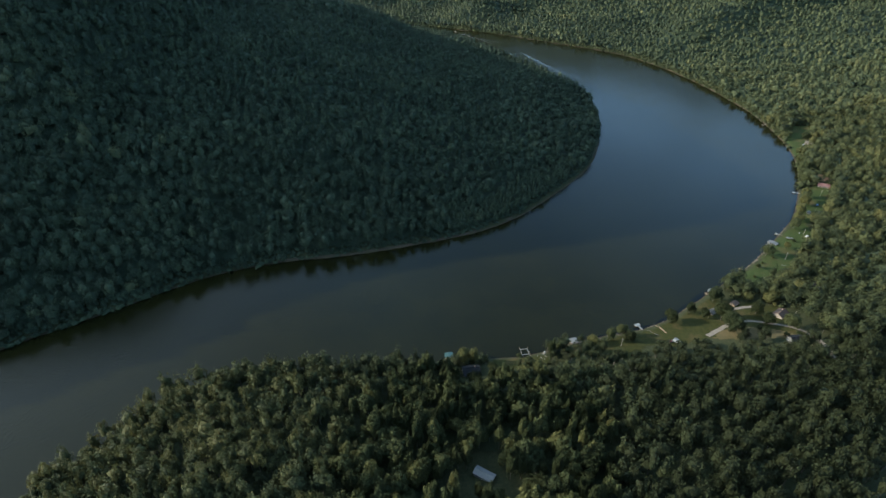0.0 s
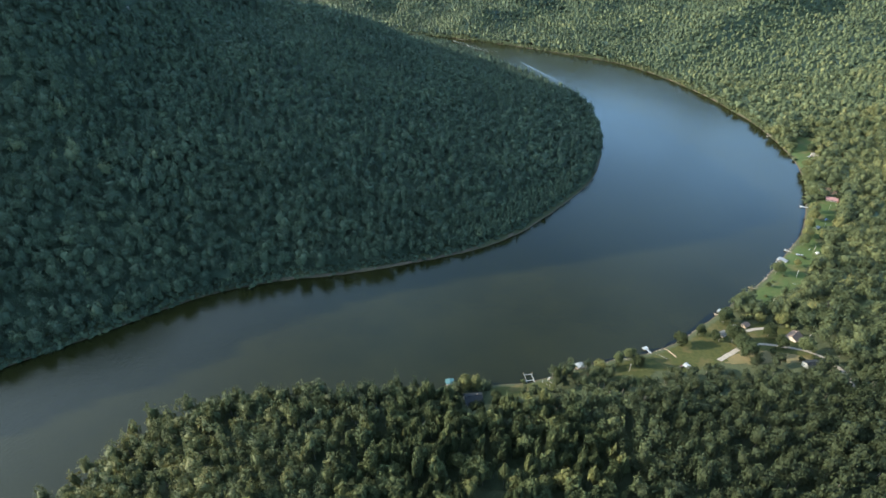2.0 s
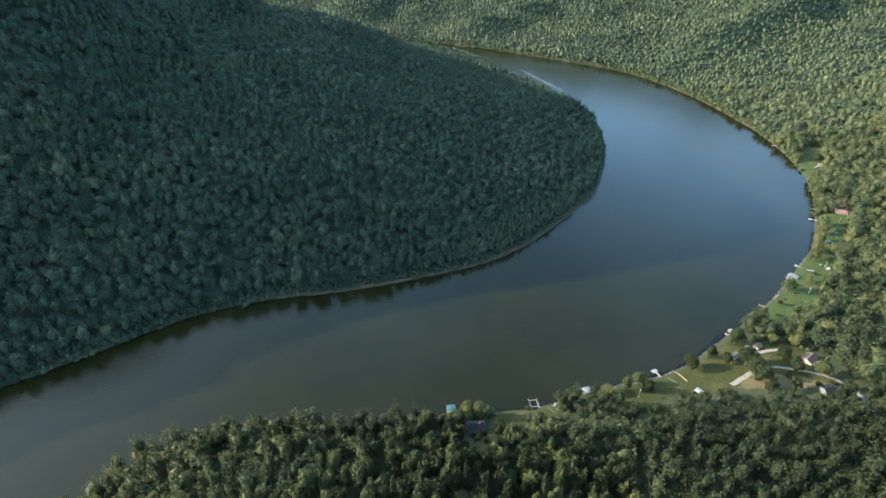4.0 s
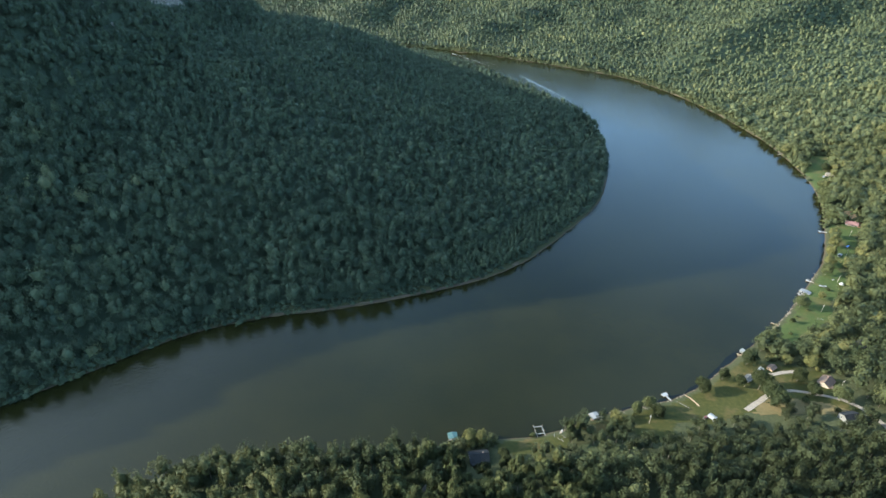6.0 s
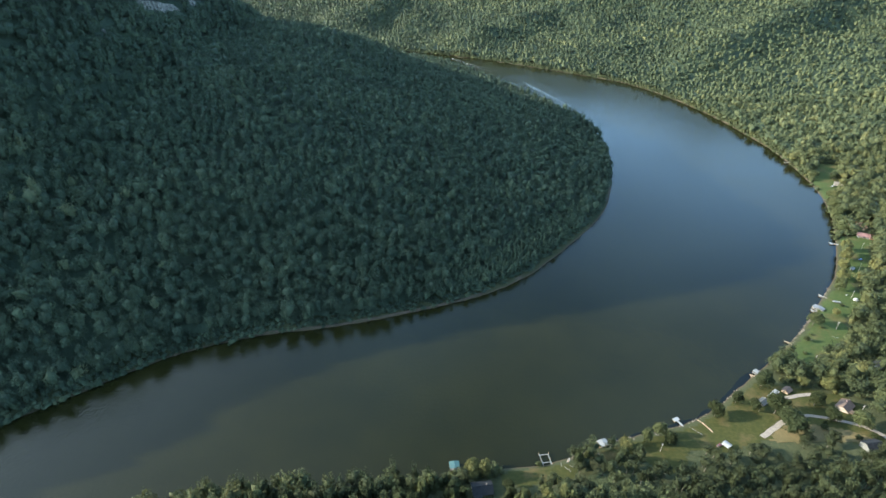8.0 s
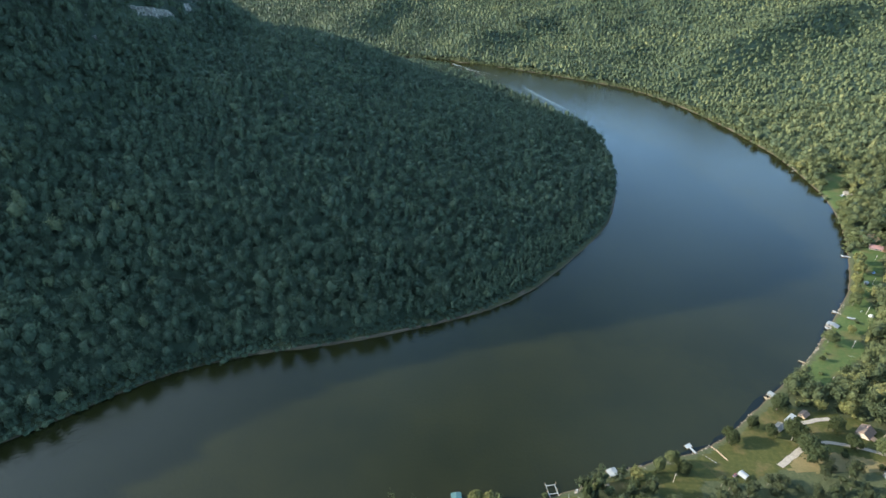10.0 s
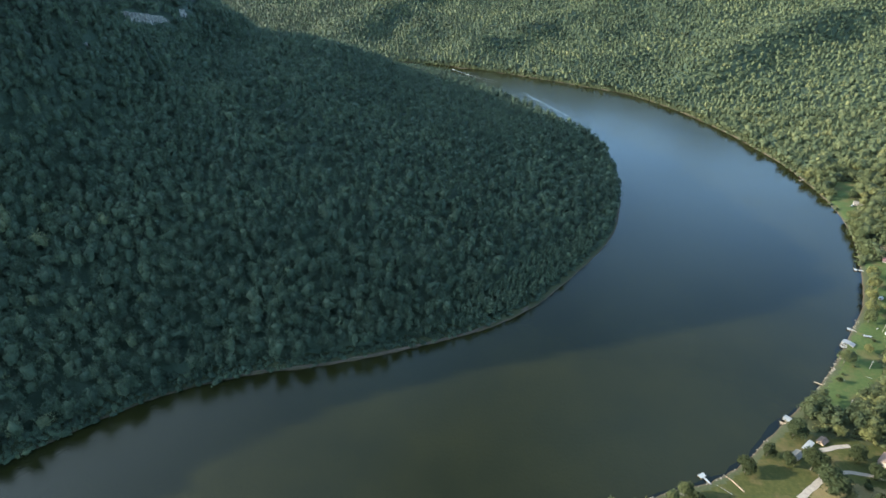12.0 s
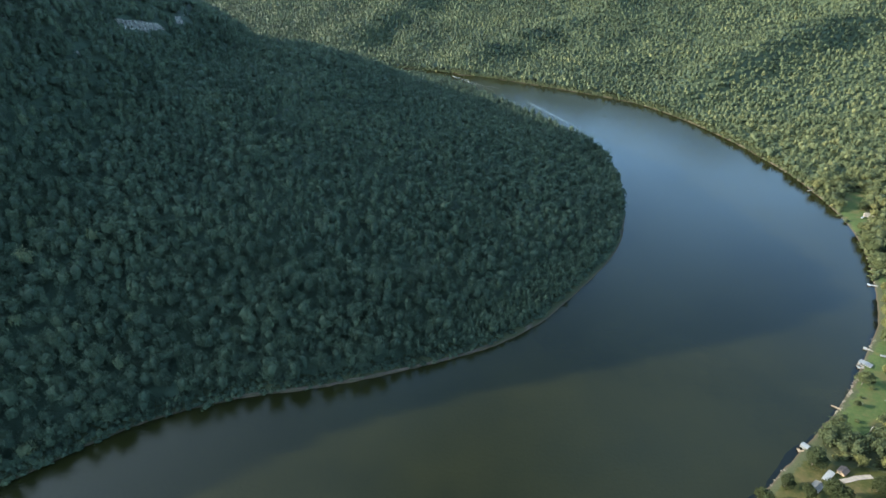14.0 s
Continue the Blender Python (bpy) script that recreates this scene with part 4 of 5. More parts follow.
for x, y, w, t, k in ((282.5, 394.5, 10.1, 11, 2), (300.3, 389.5, 12.7, 14, 0), (123.7, 334.1, 11.0, 10, 1), (12.2, 310.6, 13.0, 15, 0), (20.8, 310.8, 12.0, 14, 4), (455.3, 612.2, 9.5, 15, 3),
                      (442.7, 592.5, 10.5, 15, 3), (427.9, 571.8, 10, 14, 3), (413.9, 553.2, 10.4, 13, 3), (369.4, 490.5, 8.8, 9, 2)):
    w = w * 1.5 if x > 400 else w
    tree(x, y, w, t, "yellow", k, "yellow-green tree on the river bank in early autumn colour", "yellowing trees")
for x, y, w, t, s in ((267.7, 344.6, 5.7, 5, "dark"), (292.9, 332.5, 5.1, 5, "dark"), (282.2, 332.2, 5.1, 4.5, "dark"), (59.7, 321.1, 4.6, 4, "green"), (320.9, 453.5, 5.1, 6, "dark"), (292.5, 413.3, 7.2, 7, "green"),
                      (273, 351, 3, 2.5, "dark"), (330, 462, 3, 2.2, "green"), (346, 472, 3.5, 2.5, "green"), (385, 505, 4, 3, "dark"), (310, 436, 4, 3, "green"), (356, 486, 3, 2.4, "dark")):
    tree(x, y, w, t, s, 1, "low rounded dark shrub on the lawn" if s == "dark" else "low light green shrub on the lawn", "shrubs", bush=True)


# ---- buildings ----
def window(parent, x, y, z, wide, tall, facing):
    """A window in a wall that faces along x or y."""
    d = 0.06
    half = wide / 2
    if facing == "y":
        w = part("window", boxes((x - half, y - d, z, x + half, y + d, z + tall)), white_paint, parent)
        part("pane", boxes((x - half + 0.1, y - d - 0.02, z + 0.1, x + half - 0.1, y + d + 0.02, z + tall - 0.1)), glass, w)
    else:
        w = part("window", boxes((x - d, y - half, z, x + d, y + half, z + tall)), white_paint, parent)
        part("pane", boxes((x - d - 0.02, y - half + 0.1, z + 0.1, x + d + 0.02, y + half - 0.1, z + tall - 0.1)), glass, w)


def house(name, x, y, turn, wide, deep, eaves, rise, wall, roof, label, chimney=True, porch=0.0, category="house"):
    """A gabled house, ridge along its x axis."""
    z = low(x, y, wide / 2)
    h = root(name, x, y, z, turn, label, category)
    a, b, lift = wide / 2, deep / 2, float(ground_z(x, y)[0]) - z
    top = eaves + lift
    bm = prism([(-b, -0.5), (b, -0.5), (b, top), (0, top + rise * 0.93), (-b, top)], -a, a)
    bmesh.ops.rotate(bm, verts=bm.verts[:], matrix=Matrix.Rotation(radians(90), 3, "Z"))
    part("wall", bm, wall, h)
    o, s = 0.55, rise / b
    for side in (1, -1):
        sec = [(side * -0.02, top + rise + 0.1), (side * (b + o), top - o * s + 0.1), (side * (b + o), top - o * s - 0.12), (side * -0.02, top + rise - 0.12)]
        bm = prism(sec, -a - o, a + o)
        bmesh.ops.rotate(bm, verts=bm.verts[:], matrix=Matrix.Rotation(radians(90), 3, "Z"))
        part("roof", bm, roof, h)
    part("ridge_cap", boxes((-a - o, -0.16, top + rise + 0.04, a + o, 0.16, top + rise + 0.16)), roof, h)
    for side in (1, -1):
        for k in range(max(2, int(wide / 3.2))):
            wx_ = -a + (k + 0.6) * wide / max(2, int(wide / 3.2))
            window(h, wx_, side * b, lift + 0.9, 1.2, 1.2, "y")
        window(h, side * a, b * 0.35, lift + 0.9, 1.0, 1.2, "x")
    door = part("door", boxes((-0.5, -b - 0.05, lift, 0.5, -b + 0.05, lift + 2.05)), white_paint, h)
    part("door_handle", boxes((0.34, -b - 0.1, lift + 1.0, 0.42, -b - 0.05, lift + 1.08)), grey_metal, door)
    if chimney:
        c = part("chimney", boxes((a * 0.4, 0.4, top + rise * 0.5, a * 0.4 + 0.7, 1.1, top + rise + 0.9)), pink_brick, h)
        part("chimney_cap", boxes((a * 0.4 - 0.1, 0.3, top + rise + 0.9, a * 0.4 + 0.8, 1.2, top + rise + 1.02)), stone, c)
    if porch:
        part("porch_roof", prism([(-a * 0.9, top - 0.1), (-a * 0.1, top - 0.1), (-a * 0.1, top + 0.15), (-a * 0.9, top + 0.15)], -b - porch, -b - 0.1), roof, h)
        for px_ in (-a * 0.86, -a * 0.14):
            part("porch_post", boxes((px_ - 0.07, -b - porch + 0.1, -0.3, px_ + 0.07, -b - porch + 0.24, top - 0.1)), white_paint, h)
    return h


house("house", 297.5, 367.0, 37, 11.5, 8.6, 3.0, 2.6, cream_siding, brown_shingle, "cream-sided house with a brown gabled roof beside the road", porch=3.0)
house("house", 18.5, 297.2, 8, 13.0, 9.6, 3.0, 2.4, cream_siding, dark_shingle, "house with a dark shingle roof half hidden in trees", porch=2.5)
house("house", 285.5, 324.0, 10, 11.0, 8.0, 2.8, 2.2, grey_siding, dark_shingle, "low dark-roofed house at the edge of the wood", chimney=False)
house("house", 360.3, 418.5, 30, 9.0, 7.0, 2.8, 2.2, white_paint, grey_shingle, "small white house among trees", chimney=False)
house("house", 497.0, 644.0, -30, 12.5, 8.5, 2.8, 2.0, cream_siding, plain("red_roof_metal", (0.17, 0.085, 0.068), 0.5), "house with a faded red roof at the lawn's edge", porch=2.5)
house("house", 559.0, 792.5, -28, 10.5, 7.0, 2.8, 2.2, cream_siding, grey_shingle, "distant pale house with a grey roof by the lawn")
house("shed", 267.8, 388.9, 33, 6.4, 4.6, 2.3, 1.1, timber, brown_shingle, "small brown-roofed shed behind the big tree", chimney=False, category="shed")
house("garage", 242.5, 376.5, 33, 7.5, 5.0, 2.4, 1.2, cream_siding, grey_shingle, "grey-roofed garage under the trees", chimney=False, category="garage")
house("shed", 438.3, 571.9, 40, 3.6, 3.0, 2.1, 0.8, white_paint, white_metal, "tiny white shed on the strip of lawn", chimney=False, category="shed")
house("barn", 24.2, 195.5, -30, 12.4, 5.6, 3.0, 1.3, grey_boards, white_metal, "barn with a pale metal roof in a small clearing", chimney=False, category="barn")


def carport(x, y, turn, wide, deep, tall, roof, label, name="carport", arch=1.0):
    z = low(x, y, wide / 2)
    c = root(name, x, y, z, turn, label, "carport")
    a, b = wide / 2, deep / 2
    lift = float(ground_z(x, y)[0]) - z
    top = tall + lift
    part("roof", prism([(-a, top), (-a * 0.5, top + 0.7 * arch), (0, top + 0.95 * arch), (a * 0.5, top + 0.7 * arch), (a, top), (a, top - 0.12), (a * 0.5, top - 0.12 + 0.7 * arch), (0, top - 0.12 + 0.95 * arch), (-a * 0.5, top - 0.12 + 0.7 * arch), (-a, top - 0.12)], -b, b), roof, c)
    for px_ in (-a + 0.1, a - 0.1):
        for py_ in (-b + 0.1, b - 0.1):
            part("post", rod((px_, py_, -0.4), (px_, py_, top), 0.06), grey_metal, c)
    return c


carport(194.0, 332.6, 35, 5.4, 5.4, 2.6, white_metal, "white arched metal carport at the wood's edge")
carport(254.8, 384.5, 37, 4.0, 12.0, 2.6, white_metal, "long white flat metal shelter beside the drive", "shelter", 0.15).rotation_euler[2] = radians(-53)


# ---- docks and boathouses ----
def pile(parent, x, y, top, floor=-3.0, r=0.13):
    part("pile", rod((x, y, floor), (x, y, top), r), timber, parent)


def deck_boards(parent, x0, y0, x1, y1, z, mat, along="x"):
    """Decking of separate boards on bearers."""
    bm = bmesh.new()
    n = max(2, int((y1 - y0 if along == "x" else x1 - x0) / 0.42))
    for k in range(n):
        if along == "x":
            s = (y1 - y0) / n
            box(bm, x0, y0 + k * s, z - 0.05, x1, y0 + (k + 0.93) * s, z)
        else:
            s = (x1 - x0) / n
            box(bm, x0 + k * s, y0, z - 0.05, x0 + (k + 0.93) * s, y1, z)
    d = part("deck", bm, mat, parent)
    part("bearer", boxes((x0 + 0.1, y0 + 0.1, z - 0.3, x1 - 0.1, y0 + 0.3, z - 0.05), (x0 + 0.1, y1 - 0.3, z - 0.3, x1 - 0.1, y1 - 0.1, z - 0.05)), timber, d)
    return d


def boathouse(x, y, turn, wide, deep, tall, roof, label, walk_to=None, red_deck=False):
    """A roof on piles over the water with decking round a slip."""
    b = root("boathouse", x, y, 0, turn, label, "boathouse")
    a, c = wide / 2, deep / 2
    part("roof", prism([(-a - 0.4, tall), (0, tall + 0.08 * wide), (a + 0.4, tall), (a + 0.4, tall - 0.14), (0, tall + 0.08 * wide - 0.14), (-a - 0.4, tall - 0.14)], -c - 0.4, c + 0.4), roof, b)
    for k in range(int(deep / 0.9) + 1):
        yy = -c - 0.3 + k * (deep + 0.6) / int(deep / 0.9)
        for side in (-1, 1):
            part("roof_seam", prism([(0, tall + 0.08 * wide - 0.02), (side * (a + 0.4), tall - 0.02), (side * (a + 0.4), tall + 0.07), (0, tall + 0.08 * wide + 0.07)], yy - 0.04, yy + 0.04), grey_metal, b)
    for px_ in (-a, a):
        for py_ in (-c, 0, c):
            pile(b, px_, py_, tall)
    deck_boards(b, -a - 0.3, -c - 0.3, -a + 1.3, c + 0.3, 0.9, timber if red_deck else grey_boards, "x")
    deck_boards(b, a - 1.3, -c - 0.3, a + 0.3, c + 0.3, 0.9, timber if red_deck else grey_boards, "x")
    deck_boards(b, -a + 1.3, -c - 0.3, a - 1.3, -c + 1.2, 0.9, grey_boards, "y")
    part("fascia", boxes((-a - 0.42, -c - 0.45, tall - 0.25, a + 0.42, -c - 0.38, tall)), white_paint, b)
    return b


def pier(x0, y0, x1, y1, wide, label, head=None, mat=None, name="pier", z=0.9):
    """A jetty from the bank to its head."""
    turn = math.degrees(math.atan2(y1 - y0, x1 - x0))
    n = math.hypot(x1 - x0, y1 - y0)
    p = root(name, x0, y0, 0, turn, label, "dock")
    mat = mat or grey_boards
    deck_boards(p, 0, -wide / 2, n, wide / 2, z, mat, "y")
    for k in range(max(2, int(n / 3) + 1)):
        for s in (-1, 1):
            pile(p, k * n / max(1, int(n / 3)), s * wide / 2, z + 0.35, -3.0, 0.1)
    if head:
        d, w = head
        deck_boards(p, n, -w / 2, n + d, w / 2, z, mat, "x")
        for sx in (n + 0.1, n + d - 0.1):
            for s in (-1, 1):
                pile(p, sx, s * (w / 2 - 0.1), z + 0.5, -3.0, 0.11)
    return p


boathouse(108.8, 338.6, 20, 6.6, 5.2, 3.2, white_metal, "boathouse with a pale metal roof on piles over the water", red_deck=True)
pier(119.0, 331.5, 115.5, 338.5, 1.5, "narrow wooden walkway from the bank to the boathouse", (2.2, 5.0), timber, "walkway")
pier(174.8, 355.0, 171.6, 361.6, 1.5, "white T-shaped dock with a narrow gangway", (3.0, 5.2), plain("dock_white", (0.20, 0.195, 0.185), 0.6))
boathouse(257.2, 413.6, 35, 4.2, 4.4, 2.6, white_metal, "small boathouse with a white roof on piles")
pier(258.0, 409.0, 252.0, 410.4, 1.4, "low brown deck beside the small boathouse", (1.6, 3.0), timber)
boathouse(361.0, 502.4, -52, 9.0, 5.4, 3.2, grey_metal, "long boathouse with a grey metal roof on piles")
pier(364.5, 497.0, 355.0, 500.0, 1.8, "wooden deck beside the long boathouse", (2.0, 4.0))
pier(382.5, 521.0, 377.8, 524.6, 1.6, "short floating dock off a rocky bank", (2.6, 4.0))
pier(307.5, 451.0, 302.6, 455.0, 1.3, "plain narrow dark jetty", None, timber)
pier(461.0, 627.5, 452.5, 630.6, 1.6, "white jetty with an end platform", (2.2, 4.6), plain("jetty_white", (0.22, 0.215, 0.205), 0.6))
pier(541.0, 886.0, 533.0, 884.0, 1.4, "short distant pale jetty", (1.8, 3.0))


def slip_dock(x, y, turn, label):
    """An open frame of narrow decks round two berths."""
    d = root("slip_dock", x, y, 0, turn, label, "dock")
    for b in ((-3.2, -5.4, -2.75, 5.6), (2.7, -4.2, 3.4, 4.6)):
        deck_boards(d, *b, 0.9, grey_boards, "x")
    for y0, y1 in ((3.9, 4.5), (-2.5, -1.9)):
        deck_boards(d, -2.75, y0, 2.7, y1, 0.9, grey_boards, "y")
    for px_, py_ in ((-3.3, 5.6), (-3.3, -5.0), (3.8, 4.6), (3.8, -4.0), (-3.3, 0), (3.8, 0)):
        pile(d, px_, py_, 2.4, -3.0, 0.14)
    return d


slip_dock(65.2, 325.2, 10, "open weathered slip dock with two empty berths")


def roofed_dock(x, y, turn):
    d = boathouse(x, y, turn, 6.2, 5.0, 3.0, green_metal, "small dock with a faded green metal roof")
    part("cabinet", boxes((-1.0, -2.4, 0.9, 0.2, -1.6, 1.9)), white_paint, d)
    return d


roofed_dock(0.4, 318.6, 8)


# ---- boats, vehicles ----
def boat(x, y, z, turn, length, label, hull=None, cover=None, trailer=False, group=""):
    w = length * 0.17
    b = root("motorboat", x, y, z, turn, label, "boat", group)
    bm = bmesh.new()
    rings = []
    for u, k, top, keel in ((-0.5, 0.92, 0.34, 0.0), (-0.15, 1.0, 0.34, -0.02), (0.2, 0.85, 0.38, 0.02), (0.4, 0.48, 0.44, 0.12), (0.5, 0.04, 0.48, 0.3)):
        s = length * 0.38
        rings.append([bm.verts.new((u * length, q * w * k, h * s)) for q, h in ((1, top), (0.8, top * 0.3 + keel), (0, keel), (-0.8, top * 0.3 + keel), (-1, top))])
    for p, q in zip(rings, rings[1:]):
        for i in range(4):
            bm.faces.new((p[i], q[i], q[i + 1], p[i + 1]))
        bm.faces.new((p[0], p[4], q[4], q[0]))
    bm.faces.new(rings[0]), bm.faces.new(rings[-1][::-1])
    bmesh.ops.recalc_face_normals(bm, faces=bm.faces[:])
    part("hull", bm, hull or white_paint, b)
    s = length * 0.13
    part("cockpit", boxes((-0.36 * length, -w * 0.6, s * 0.98, 0.08 * length, w * 0.6, s * 1.06)), cover or grey_metal, b)
    part("windscreen", prism([(0.08 * length, s), (0.16 * length, s), (0.06 * length, s + 0.5)], -w * 0.6, w * 0.6), glass, b)
    part("engine", boxes((-0.56 * length, -0.22, s * 0.5, -0.49 * length, 0.22, s * 1.5)), rubber, b)
    if trailer:
        t = part("trailer", boxes((-0.45 * length, -w * 0.7, -0.25, 0.3 * length, -w * 0.6, -0.1), (-0.45 * length, w * 0.6, -0.25, 0.3 * length, w * 0.7, -0.1), (0.3 * length, -0.08, -0.25, 0.62 * length, 0.08, -0.1)), grey_metal, b)
        for sy in (-1, 1):
            part("wheel", rod((-0.15 * length, sy * w * 0.75, -0.25), (-0.15 * length, sy * (w * 0.75 + 0.2), -0.25), 0.33, None, 12), rubber, t)
    return b


def on_ground(x, y, lift=0.0):
    return float(ground_z(x, y)[0]) + lift


boat(384.0, 511.5, on_ground(384, 511.5, 0.75), -20, 7.0, "white motorboat on a trailer parked on the grass", trailer=True, group="boats on trailers")
boat(549.0, 789.0, on_ground(549, 789, 0.75), 40, 7.5, "white motorboat on a trailer by the distant house", trailer=True, group="boats on trailers")
boat(81.1, 324.0, on_ground(81.1, 324.0, 0.05), 60, 4.6, "small white skiff drawn up on the bank", cover=timber)
for x, y in ((1.6, 1639.4), (40.3, 1580.1)):
    boat(x, y, -0.25, 130, 8.5, "white motorboat under way on the far reach of the river", group="boats on the river")


def wake(x, y, turn, length, label):
    """Two low diverging ridges of broken water behind a boat."""
    bm = bmesh.new()
    for side in (1, -1):
        last = None
        for k in range(40):
            u = k / 39
            cx, cy, w = -u * length, side * u * length * 0.10, 0.4 + 0.5 * u
            h = 0.16 * (1 - u) + 0.02
            ring = [bm.verts.new((cx, cy - w, -0.05)), bm.verts.new((cx, cy, h + 0.03 * math.sin(k * 2.1))), bm.verts.new((cx, cy + w, -0.05))]
            if last:
                bm.faces.new((last[0], ring[0], ring[1], last[1])), bm.faces.new((last[1], ring[1], ring[2], last[2]))
            last = ring
    bmesh.ops.recalc_face_normals(bm, faces=bm.faces[:])
    w = part("wake", bm, foam)
    w.matrix_basis = pose(x, y, 0, 0, 0, turn)
    return tagged(w, label, "wake", kind="structure")


wake(40.3, 1580.1, 130, 110, "pale wake spreading behind the motorboat")
wake(1.6, 1639.4, 130, 60, "pale wake spreading behind the motorboat")


def swell_waves():
    """The old wake that has run on down the river: one long crest and a train of short ones."""
    bm = bmesh.new()

    def crest(x0, y0, x1, y1, bow, wide, tall):
        d = Vector((x1 - x0, y1 - y0, 0))
        side = Vector((-d.y, d.x, 0)).normalized()
        last = None
        for k in range(31):
            u = k / 30
            p = Vector((x0, y0, 0)) + d * u + side * bow * math.sin(math.pi * u)
            h = tall * math.sin(math.pi * min(1, 0.04 + u)) ** 0.5 + 0.02
            ring = [bm.verts.new(p - side * wide + Vector((0, 0, -0.05))), bm.verts.new(p + Vector((0, 0, h))), bm.verts.new(p + side * wide + Vector((0, 0, -0.05)))]
            if last:
                bm.faces.new((last[0], ring[0], ring[1], last[1])), bm.faces.new((last[1], ring[1], ring[2], last[2]))
            last = ring

    crest(42, 1520, 166, 1332, 6, 0.9, 0.16)
    for k in range(11):
        crest(168 + 6.5 * k, 1400 - 17 * k, 184 + 6.5 * k, 1330 - 16 * k, 3, 1.2, 0.3)
    bmesh.ops.recalc_face_normals(bm, faces=bm.faces[:])
    w = part("wake", bm, wave_tops)
    return tagged(w, "low train of waves left by boats on the river", "wake", kind="structure")


swell_waves()


def car(x, y, turn, paint, label):
    c = root("car", x, y, on_ground(x, y, 0.2), turn, label, "car", "parked cars")
    part("body", prism([(-2.2, 0.35), (2.2, 0.35), (2.25, 0.8), (1.3, 0.95), (-2.1, 1.0), (-2.25, 0.7)], -0.88, 0.88), paint, c)
    part("cabin", prism([(-1.9, 0.98), (1.0, 0.93), (0.3, 1.5), (-1.4, 1.52)], -0.78, 0.78), glass, c)
    part("roof", boxes((-1.35, -0.74, 1.5, 0.3, 0.74, 1.56)), paint, c)
    for sx in (-1.4, 1.4):
        for sy in (-0.9, 0.7):
            part("wheel", rod((sx, sy, 0.32), (sx, sy + 0.2, 0.32), 0.33, None, 14), rubber, c)
    return c


car(490.2, 652.0, 10, white_paint, "white car parked beside the red-roofed house")
car(460.0, 591.6, 30, blue_paint, "blue car parked on the lawn strip")
car(565.0, 783.0, 60, red_paint, "red car parked by the distant house")
car(556.0, 781.0, 100, white_paint, "white car on the distant gravel drive")
car(189.6, 333.6, 35, red_paint, "dark red car beside the white carport")


# ---- poles, tank, walls and stones ----
def utility_pole(x, y, tall=9.0):
    p = root("utility_pole", x, y, on_ground(x, y), (x * 3) % 90, "weathered grey wooden utility pole with a crossarm", "utility pole", "utility poles")
    part("pole", rod((0, 0, -0.5), (0.1, 0, tall), 0.17, 0.11), pole_wood, p)
    arm = part("crossarm", boxes((-1.1, -0.07, tall - 0.8, 1.1, 0.07, tall - 0.65)), pole_wood, p)
    for sx in (-1, 1):
        part("insulator", rod((sx, 0, tall - 0.65), (sx, 0, tall - 0.45), 0.05), white_paint, arm)
    part("transformer", rod((0.3, 0.15, tall - 2.0), (0.3, 0.15, tall - 1.1), 0.25, None, 12), grey_metal, p)


for x, y in ((235.0, 367.4), (146.7, 329.4), (403.3, 519.0), (357.3, 469.0), (310.3, 423.9), (476.6, 615.3), (443.8, 570.0), (304.5, 360.0)):
    utility_pole(x, y)

dome = root("storage_tent", 405.5, 515.2, on_ground(405.5, 515.2, -0.1), 20, "white domed storage tent on the lawn", "tent")
bm = bmesh.new()
bmesh.ops.create_uvsphere(bm, u_segments=16, v_segments=8, radius=1.0)
bmesh.ops.delete(bm, geom=[v for v in bm.verts if v.co.z < -0.05], context="VERTS")
bmesh.ops.scale(bm, verts=bm.verts[:], vec=(2.6, 2.2, 2.6))
part("cover", bm, white_paint, dome)
part("flap", boxes((-0.6, -2.3, 0, 0.6, -2.1, 1.7)), grey_boards, dome)
tank = root("propane_tank", 401.6, 523.5, on_ground(401.6, 523.5), 30, "small white propane tank on legs", "tank")
part("vessel", rod((-1.1, 0, 0.7), (1.1, 0, 0.7), 0.45, None, 14), white_paint, tank)
part("leg", boxes((-0.8, -0.3, -0.1, -0.65, 0.3, 0.4)), grey_metal, tank)
part("leg", boxes((0.65, -0.3, -0.1, 0.8, 0.3, 0.4)), grey_metal, tank)


def timber_wall(x0, y0, x1, y1, tall, wide, label, mat):
    """A low wall of stacked sleepers that follows the ground."""
    w = root("retaining_wall", x0, y0, 0, 0, label, "retaining wall")
    n = max(2, int(math.hypot(x1 - x0, y1 - y0) / 2.2))
    turn = math.atan2(y1 - y0, x1 - x0)
    for k in range(n):
        xa, ya = (x1 - x0) * k / n, (y1 - y0) * k / n
        s = math.hypot(x1 - x0, y1 - y0) / n
        for c in range(3):
            bm = boxes((0.02, -wide / 2, -0.12, s - 0.02, wide / 2, 0.12))
            bmesh.ops.transform(bm, verts=bm.verts[:], matrix=Matrix.Translation((xa, ya, on_ground(x0 + xa, y0 + ya) + tall * (c + 0.3) / 3)) @ Matrix.Rotation(turn, 4, "Z"))
            part("sleeper", bm, mat, w)


timber_wall(187.4, 362.5, 191.6, 347.5, 0.9, 0.8, "long low wall of weathered tan timbers down the lawn", timber)
timber_wall(177.2, 354.0, 183.6, 345.0, 0.4, 0.4, "thin line of half-sunk grey timbers in the grass", grey_boards)

stone_rng = np.random.default_rng(3)


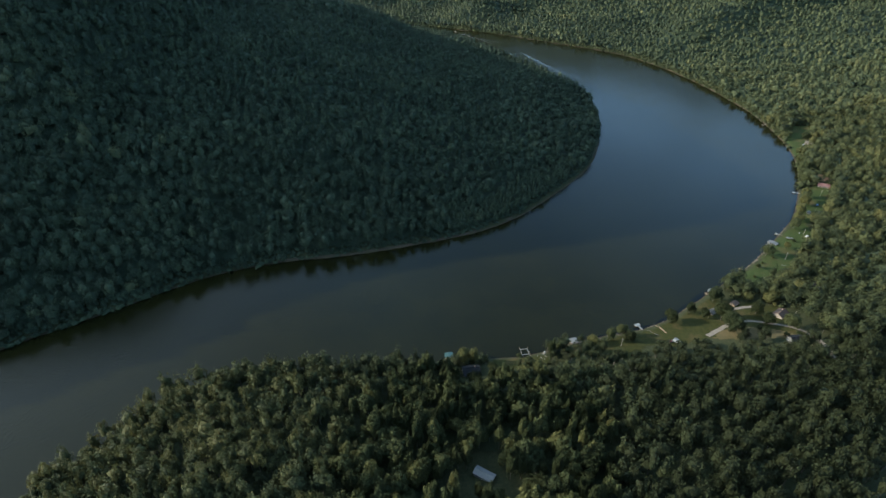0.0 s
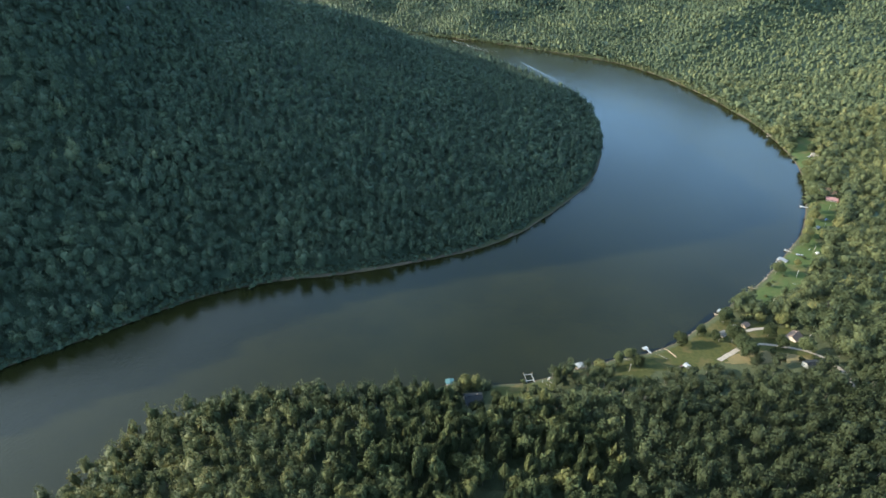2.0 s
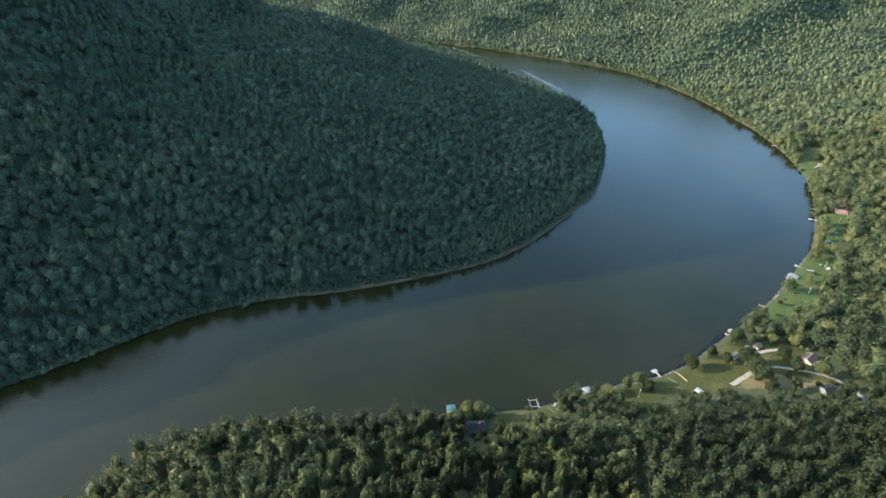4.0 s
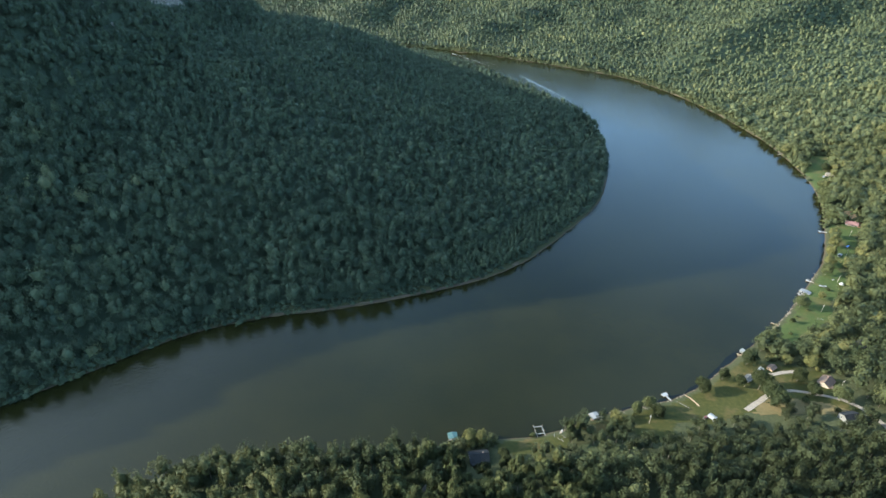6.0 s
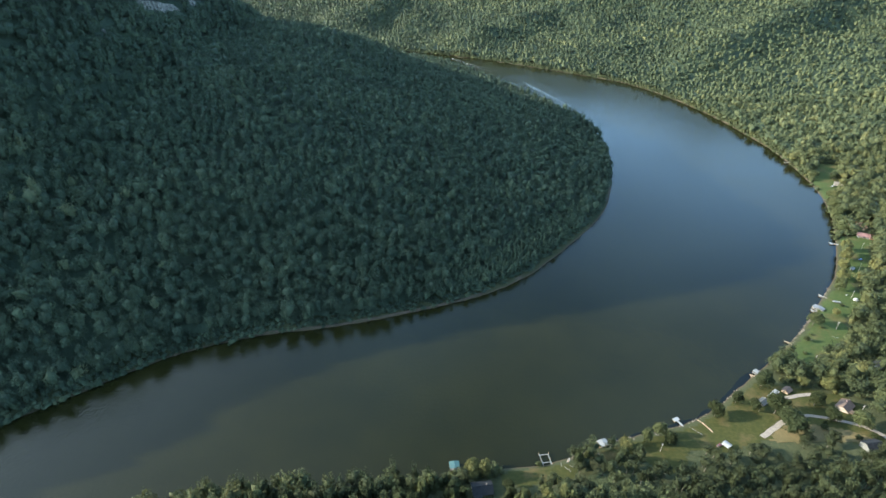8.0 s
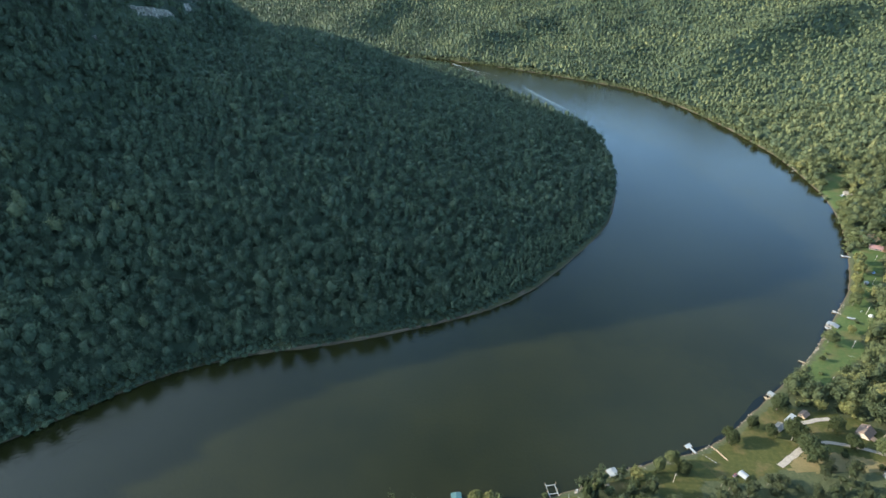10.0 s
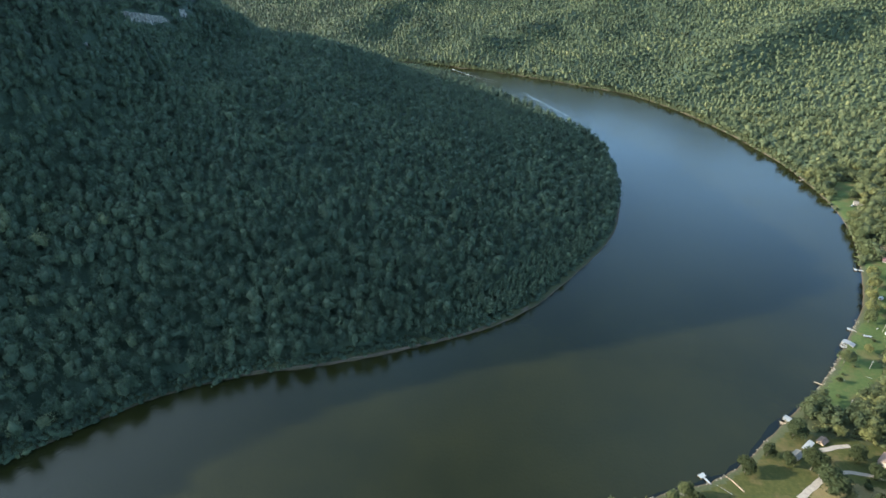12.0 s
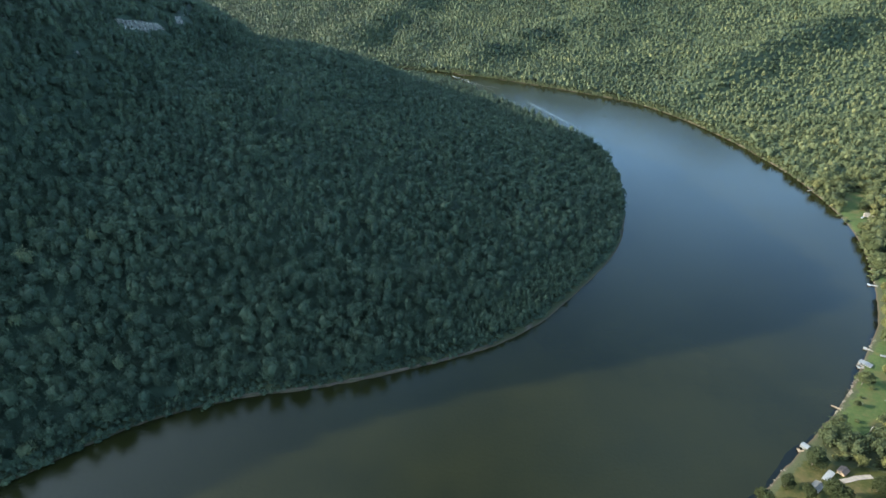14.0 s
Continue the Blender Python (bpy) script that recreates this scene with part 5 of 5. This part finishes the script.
def rock(x, y, size, group):
    bm = bmesh.new()
    bmesh.ops.create_icosphere(bm, subdivisions=1, radius=size)
    for v in bm.verts:
        v.co *= float(stone_rng.uniform(0.7, 1.2))
        v.co.z *= 0.6
    r = part("rock", bm, stone)
    r.location, r.rotation_euler = (x, y, max(on_ground(x, y), -0.1) + size * 0.2), (0, 0, float(stone_rng.uniform(0, 6)))
    tagged(r, "rough tan boulder on the waterline", "rock", group)


SHORE_RUNS = [(SHORE_VILLAGE, 100, 262, 330, 400, 64), (SHORE_VILLAGE, 296, 345, 440, 490, 44), (SHORE_VILLAGE, 372, 400, 510, 545, 24), (SHORE_VILLAGE, 452, 545, 610, 1000, 60)]
for line, x0, x1, y0, y1, count in SHORE_RUNS:
    run = line[(line[:, 0] > x0) & (line[:, 0] < x1) & (line[:, 1] > y0) & (line[:, 1] < y1)]
    for k in range(count):
        i = stone_rng.uniform(0, len(run) - 1.01)
        p = run[int(i)] + (run[int(i) + 1] - run[int(i)]) * (i % 1)
        rock(p[0] + stone_rng.normal(0, 0.9), p[1] + stone_rng.normal(0, 0.9), float(stone_rng.uniform(0.35, 1.0)), "boulders on the bank")


def log(x, y, length, turn):
    l = part("driftwood_log", rod((-length / 2, 0, 0.2), (length / 2, 0, 0.25), 0.2, 0.12), grey_boards)
    l.matrix_basis = pose(x, y, on_ground(x, y), 0, 0, turn)
    tagged(l, "bleached driftwood log lying on the bank", "log", "driftwood")


for x, y, n, a in ((78, 316, 5, 120), (80, 314, 4, 100), (75, 319, 5, 80), (82, 318, 3.5, 140), (326, 455, 4, 20), (350, 458, 5, 160)):
    log(x, y, n, a)
pad = part("slab", boxes((-1.6, -1.6, -0.3, 1.6, 1.6, 0.12)), concrete)
pad.matrix_basis = pose(102.7, 327.3, on_ground(102.7, 327.3), 0, 0, 20)
tagged(pad, "square pale concrete slab on the bank", "slab")


# ---- rock bands of the mountain ----
def cliff(a, b, tall):
    """A weathered sandstone face: upright blocks between joints, cut by level beds."""
    (xa, ya), (xb, yb) = a, b
    n = math.hypot(xb - xa, yb - ya)
    r = np.random.default_rng(int(abs(xa) + ya))
    edges = np.r_[0, np.cumsum(r.uniform(2.0, 8.5, 60))]
    edges = np.r_[edges[edges < n - 1.5], n] / n
    beds = np.r_[0, np.sort(r.uniform(0.12, 0.9, max(2, int(tall / 4)))), 1]
    vs, fs = [], []
    for s, e in zip(edges, edges[1:]):
        jut, rise, sink = r.normal(0, 2.0), r.uniform(0.84, 1.04), r.uniform(0, 0.28) * tall
        mid = (s + e) / 2
        end = min(1.0, 0.45 + 4 * mid, 0.45 + 5 * (1 - mid))
        at = len(vs)
        for u in (s + 0.04 * (e - s), (s + e) / 2, e - 0.04 * (e - s)):
            x, y = xa + (xb - xa) * u, ya + (yb - ya) * u
            foot = float(ground_z(x + 9, y)[0])
            for v in beds:
                for ledge in (0.0, 1.1):
                    out = 8.0 - 3.0 * v + jut - ledge + 0.35 * r.standard_normal()
                    vs.append((x + out, y, foot + sink * (1 - v) - min(5, 0.26 * tall) + tall * rise * end * v + 0.25 * r.standard_normal()))
            vs.append((x - 14, y, foot - 4 + tall * rise * end))
        m = 2 * len(beds) + 1
        for c in range(2):
            for j in range(m - 1):
                k = at + c * m + j
                fs.append((k, k + m, k + m + 1, k + 1))
        # the sides of the block
        for c in (0, 2):
            k = at + c * m
            fs.append(tuple(range(k, k + m)))
    me = mesh_from("rock_band", vs, fs, [rock_face], False)
    tagged(new("rock_band", me), "pale weathered sandstone cliff band on the wooded mountain", "cliff", kind="structure")


for a, b, tall in CLIFFS:
    cliff(a, b, tall)
